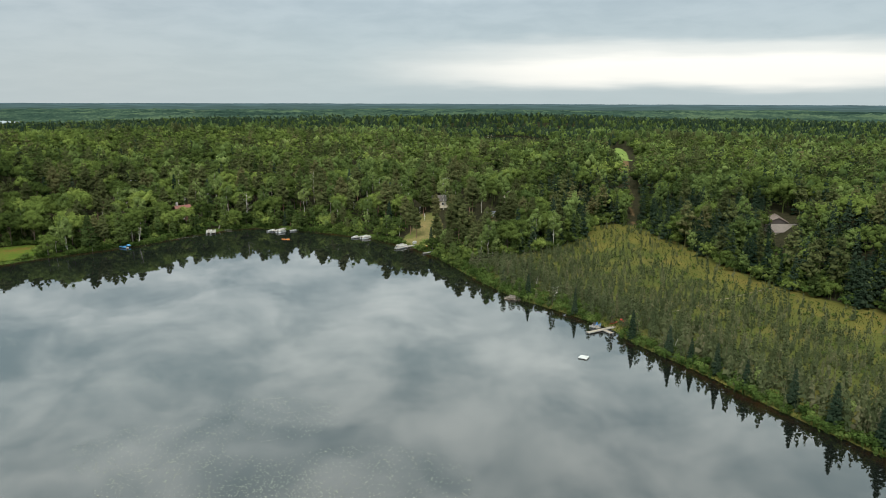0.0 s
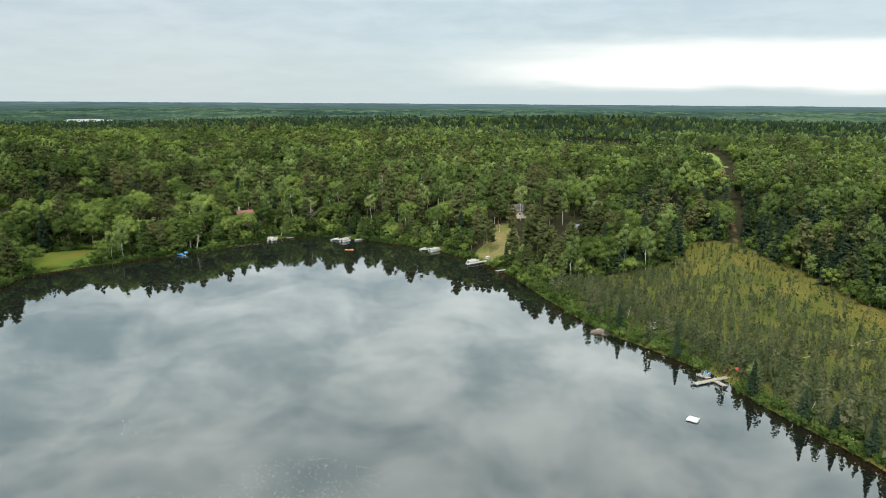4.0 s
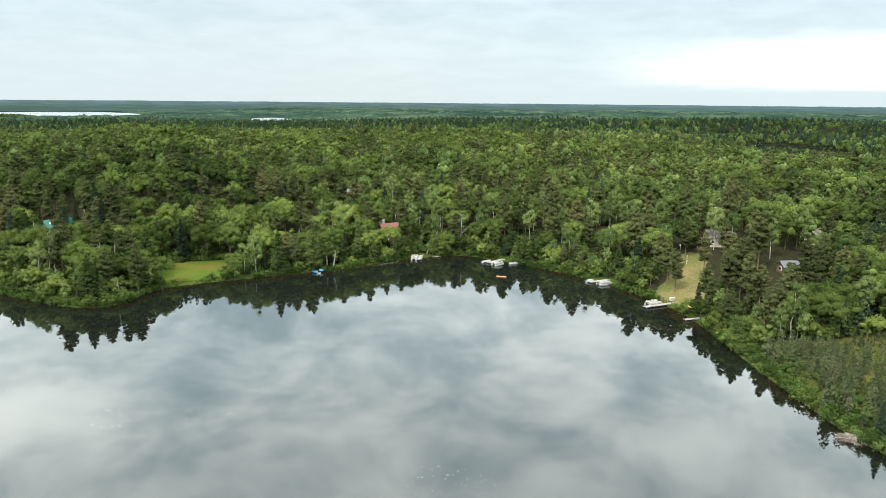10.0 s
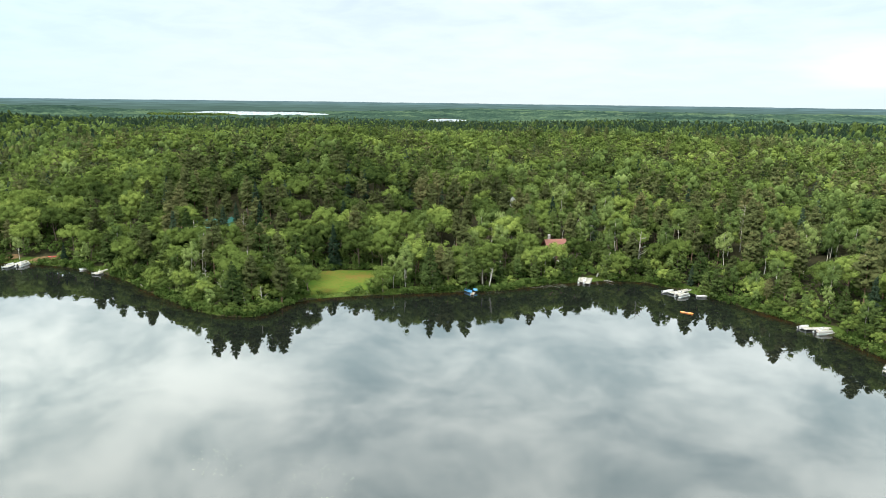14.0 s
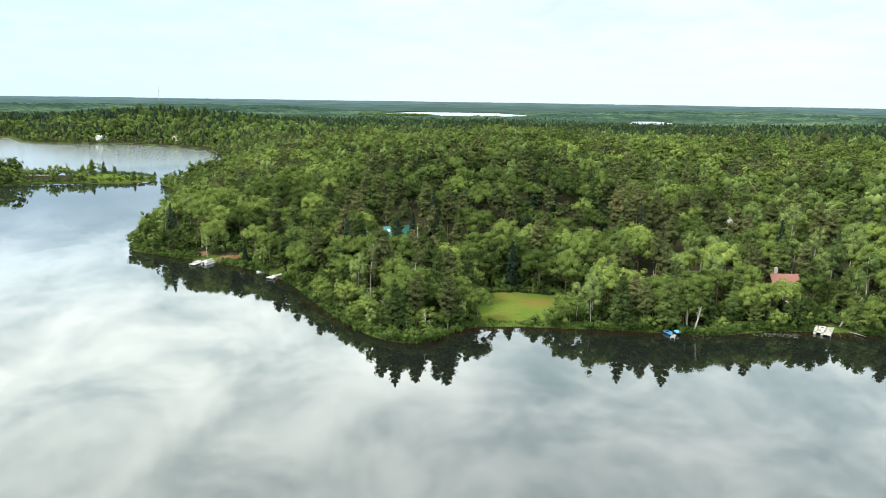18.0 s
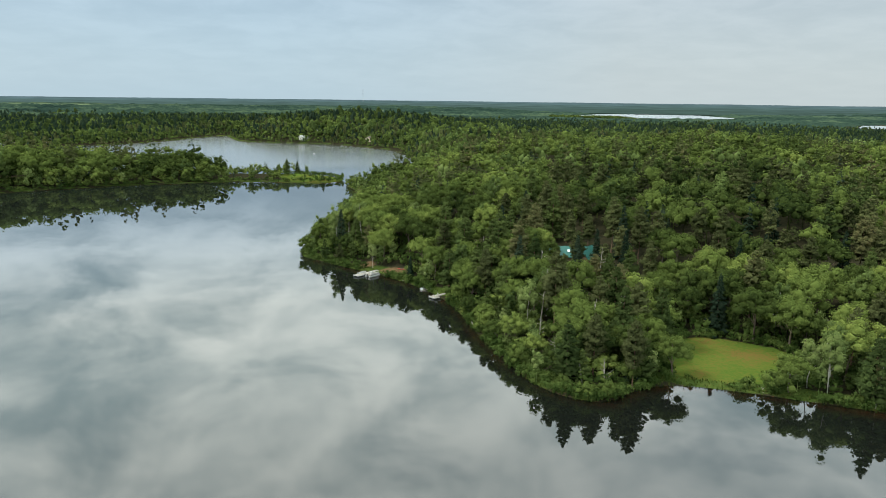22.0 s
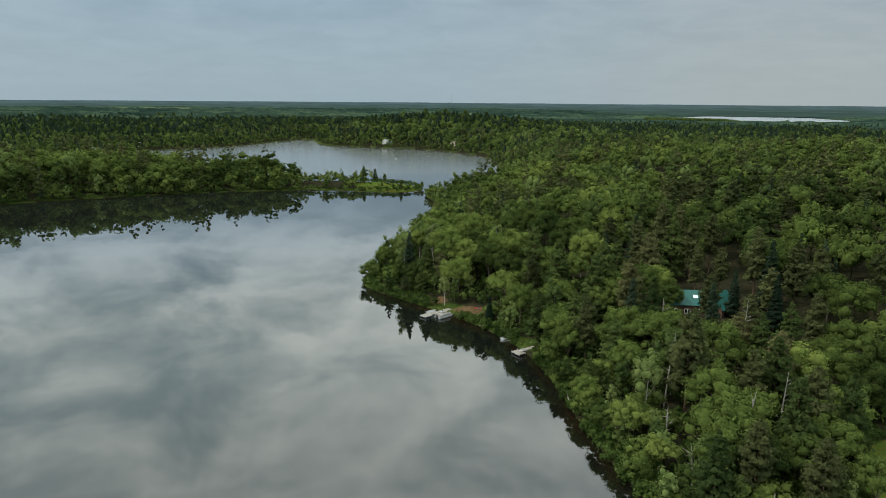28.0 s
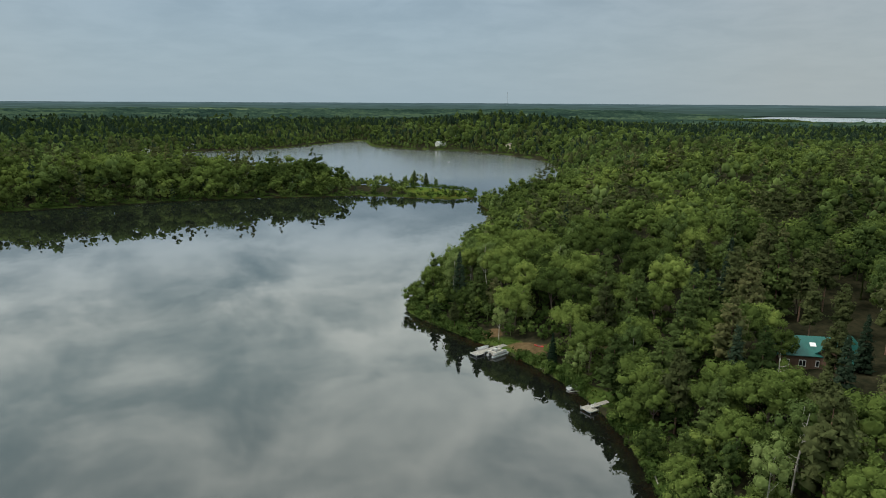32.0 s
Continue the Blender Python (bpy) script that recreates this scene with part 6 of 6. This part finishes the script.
def window(parent, x, y, z, w, h, along):
    """A framed pane on a wall; along: 'x' or 'y', the way the wall runs."""
    sx, sy = (w, 0.08) if along == "x" else (0.08, w)
    win = part("window", box_bm([(x, y, z, sx, sy, h)]), GLASS, parent)
    t = 0.1
    for dz in (-h / 2, h / 2):
        part("frame", box_bm([(x, y, z + dz, sx + (t if along == "x" else 0.06), sy + (t if along == "y" else 0.06), 0.09)]), TRIM, win)
    for s in (-1, 0, 1):
        dx, dy = (s * w / 2, 0) if along == "x" else (0, s * w / 2)
        part("frame", box_bm([(x + dx, y + dy, z, 0.08 if along == "x" else 0.13, 0.08 if along == "y" else 0.13, h)]), TRIM, win)
    return win


def wing(house, L, W, wall, rise, side, roof, m=None, seams=0, windows=True):
    """One gabled body with its roof, windows and a door."""
    body = part("wall", prism_bm(L, W, -2.5, wall, rise), SIDING[side], house, "", m)
    for s in (-1, 1):
        slope = part("roof", slope_bm(L, W, wall, rise, s), ROOF[roof], house, "", m)
        ang = math.atan2(rise, W / 2)
        run = math.hypot(rise, W / 2) * (1 + 0.9 / W)
        for k in range(seams):
            x = -L / 2 - 0.45 + (L + 0.9) * (k + 0.5) / seams
            mid = Vector((x, s * (W / 2 + 0.45) / 2, wall + rise * (1 - (W / 2 + 0.45) / W) + 0.2))
            part("seam", box_bm([(0, 0, 0, 0.06, run, 0.05)]), ROOF[roof], slope, "", Matrix.Translation(mid) @ Matrix.Rotation(-s * ang, 4, "X"))
    if windows:
        k = max(2, int(L / 2.6))
        for i in range(k):
            x = -L / 2 + L * (i + 0.5) / k
            for s in (-1, 1):
                window(body, x, s * (W / 2 + 0.01), 1.4, 1.1, 1.1, "x")
        for s in (-1, 1):
            window(body, s * (L / 2 + 0.01), 0, 1.4, 1.2, 1.2, "y")
    return body


def house(x, y, turn, label, base=None, name="cabin"):
    z = float(ground_height([x], [y])[0][0]) if base is None else base
    root = tagged(new(name), label, "house", "houses round the lake")
    root.matrix_basis = pose(x, y, z, 0, 0, turn)
    return root


h = house(-112.0, 294.0, 49, "brown log cabin with a rusty red roof among pines")
b = wing(h, 6.6, 6.4, 4.0, 2.8, "brown", "red")
part("porch", box_bm([(0, -4.6, 0.6, 6.5, 2.2, 0.14)]), DECK, h, "board porch facing the lake")
part("chimney", box_bm([(-1.5, 1.4, 7.2, 0.7, 0.7, 2.2)]), plain("field_stone", (0.28, 0.26, 0.24), 0.9, 0, 0.25, 4.0), h)

h = house(-219.0, 242.0, 67, "lake house with a green metal roof and skylight", 7.0, "lake_house")
b = wing(h, 11.0, 7.0, 3.0, 2.2, "brown", "green", None, 18)
part("skylight", box_bm([(0, 0, 0, 1.0, 0.9, 0.14)], 0.02), TRIM, h, "white-framed skylight", pose(0.6, -1.75, 4.33, 32, 0, 0))
wing(h, 7.0, 5.5, 3.0, 2.3, "brown", "green", pose(5.2, -2.2, 0.1, 0, 0, 50), 10, False)

h = house(124.5, 249.0, 5, "large tan house with two gabled shingle roofs in the wood", 5.0, "large_house")
wing(h, 11.5, 8.5, 3.4, 2.0, "tan", "tan")
wing(h, 10.0, 8.0, 4.8, 2.0, "dark", "brown", pose(2.0, 8.6, 0.3, 0, 0, 68))
h = house(-151.5, 336.0, 20, "white house glimpsed between the tree crowns", None, "white_house")
wing(h, 4.6, 4.2, 2.6, 1.5, "white", "pale")
h = house(20.6, 287.3, 25, "small brown shed with a grey shingle roof", None, "shed")
b = wing(h, 4.8, 4.0, 2.3, 1.3, "brown", "slate")
part("door", box_bm([(-1.2, -2.03, 1.0, 1.0, 0.08, 2.0)]), RED, b, "dark red door")
h = house(2.0, 313.0, 15, "tan cottage behind the lawn, half hidden by pines", None, "cottage")
wing(h, 9.0, 6.5, 2.8, 2.0, "tan", "tan")
h = house(32.0, 322.0, 60, "tan cottage in the pines above the shed", None, "cottage")
wing(h, 8.0, 6.0, 2.8, 2.0, "tan", "tan")
h = house(173.0, 360.0, 30, "pale-roofed outbuilding in the eastern wood", None, "outbuilding")
wing(h, 6.0, 5.0, 3.0, 1.6, "white", "pale")
h = house(74, 1108, 0, "white house on the far northern lake's shore", 1.0, "shore_house")
wing(h, 8.0, 5.0, 2.2, 1.4, "tan", "pale", None, 0, False)
for x, y, t, s, r, w in ((-860, 16, 10, "white", "grey", 10), (-885, 20, 30, "tan", "brown", 12), (-908, 52, 60, "white", "grey", 9), (-934, 70, 60, "white", "red", 10),
                         (-930, 86, 60, "white", "grey", 8), (-968, 104, 60, "white", "pale", 12), (-996, 140, 50, "white", "pale", 12), (-886, 322, 120, "white", "pale", 10),
                         (-905, 345, 120, "tan", "pale", 10), (-822, 384, 130, "tan", "tan", 9), (-1085, 270, 100, "white", "grey", 10)):
    h = house(x, y, t, "small cottage at the upper lake's wooded edge", None, "shore_cottage")
    wing(h, float(w), 7.0, 2.7, 2.0, s, r)

# ---- lamps, masts ----
for x, y in ((-7.8, 290.0), (-10.2, 301.5)):
    z = float(ground_height([x], [y])[0][0])
    lamp = tagged(new("yard_lamp"), "white globe lamp on a post beside the lawn", "lamp", "yard lamps")
    lamp.location = (x, y, z)
    part("post", tube_bm([(0, 0, -0.2), (0, 0, 2.4)], 0.05), TRIM, lamp)
    child("globe", mesh_of("lamp_globe", *lump(np.array([0, 0, 2.6]), np.array([0.3, 0.3, 0.3]), np.random.default_rng(1), 0.0), WHITE, None, True), lamp)
mast = tagged(new("television_aerial"), "tall television aerial on a mast behind the lawn", "aerial")
mast.location = (1.0, 309.0, float(ground_height([1], [309])[0][0]))
part("mast", tube_bm([(0, 0, -0.2), (0, 0, 13.5)], 0.06), STEEL, mast)
boom = part("boom", tube_bm([(-1.6, 0, 13.4), (1.6, 0, 13.4)], 0.04), STEEL, mast)
for k in range(7):
    part("element", tube_bm([(-1.5 + 0.5 * k, -0.9 + 0.06 * k, 13.4), (-1.5 + 0.5 * k, 0.9 - 0.06 * k, 13.4)], 0.025, 4), STEEL, boom)
tower = tagged(new("radio_tower"), "slender lattice radio tower on the horizon", "tower")
tower.location = (-4170, 1460, 20.0)
for k in range(3):
    a = 2.094 * k
    part("leg", tube_bm([(math.cos(a) * 1.3, math.sin(a) * 1.3, 0), (math.cos(a) * 0.7, math.sin(a) * 0.7, 84)], 0.35, 4), STEEL, tower)
for k in range(12):
    part("brace", tube_bm([(1.2 - k * 0.04, 0, 7 * k), (-0.6, 1.0 - k * 0.03, 7 * k + 5)], 0.2, 4), STEEL, tower)
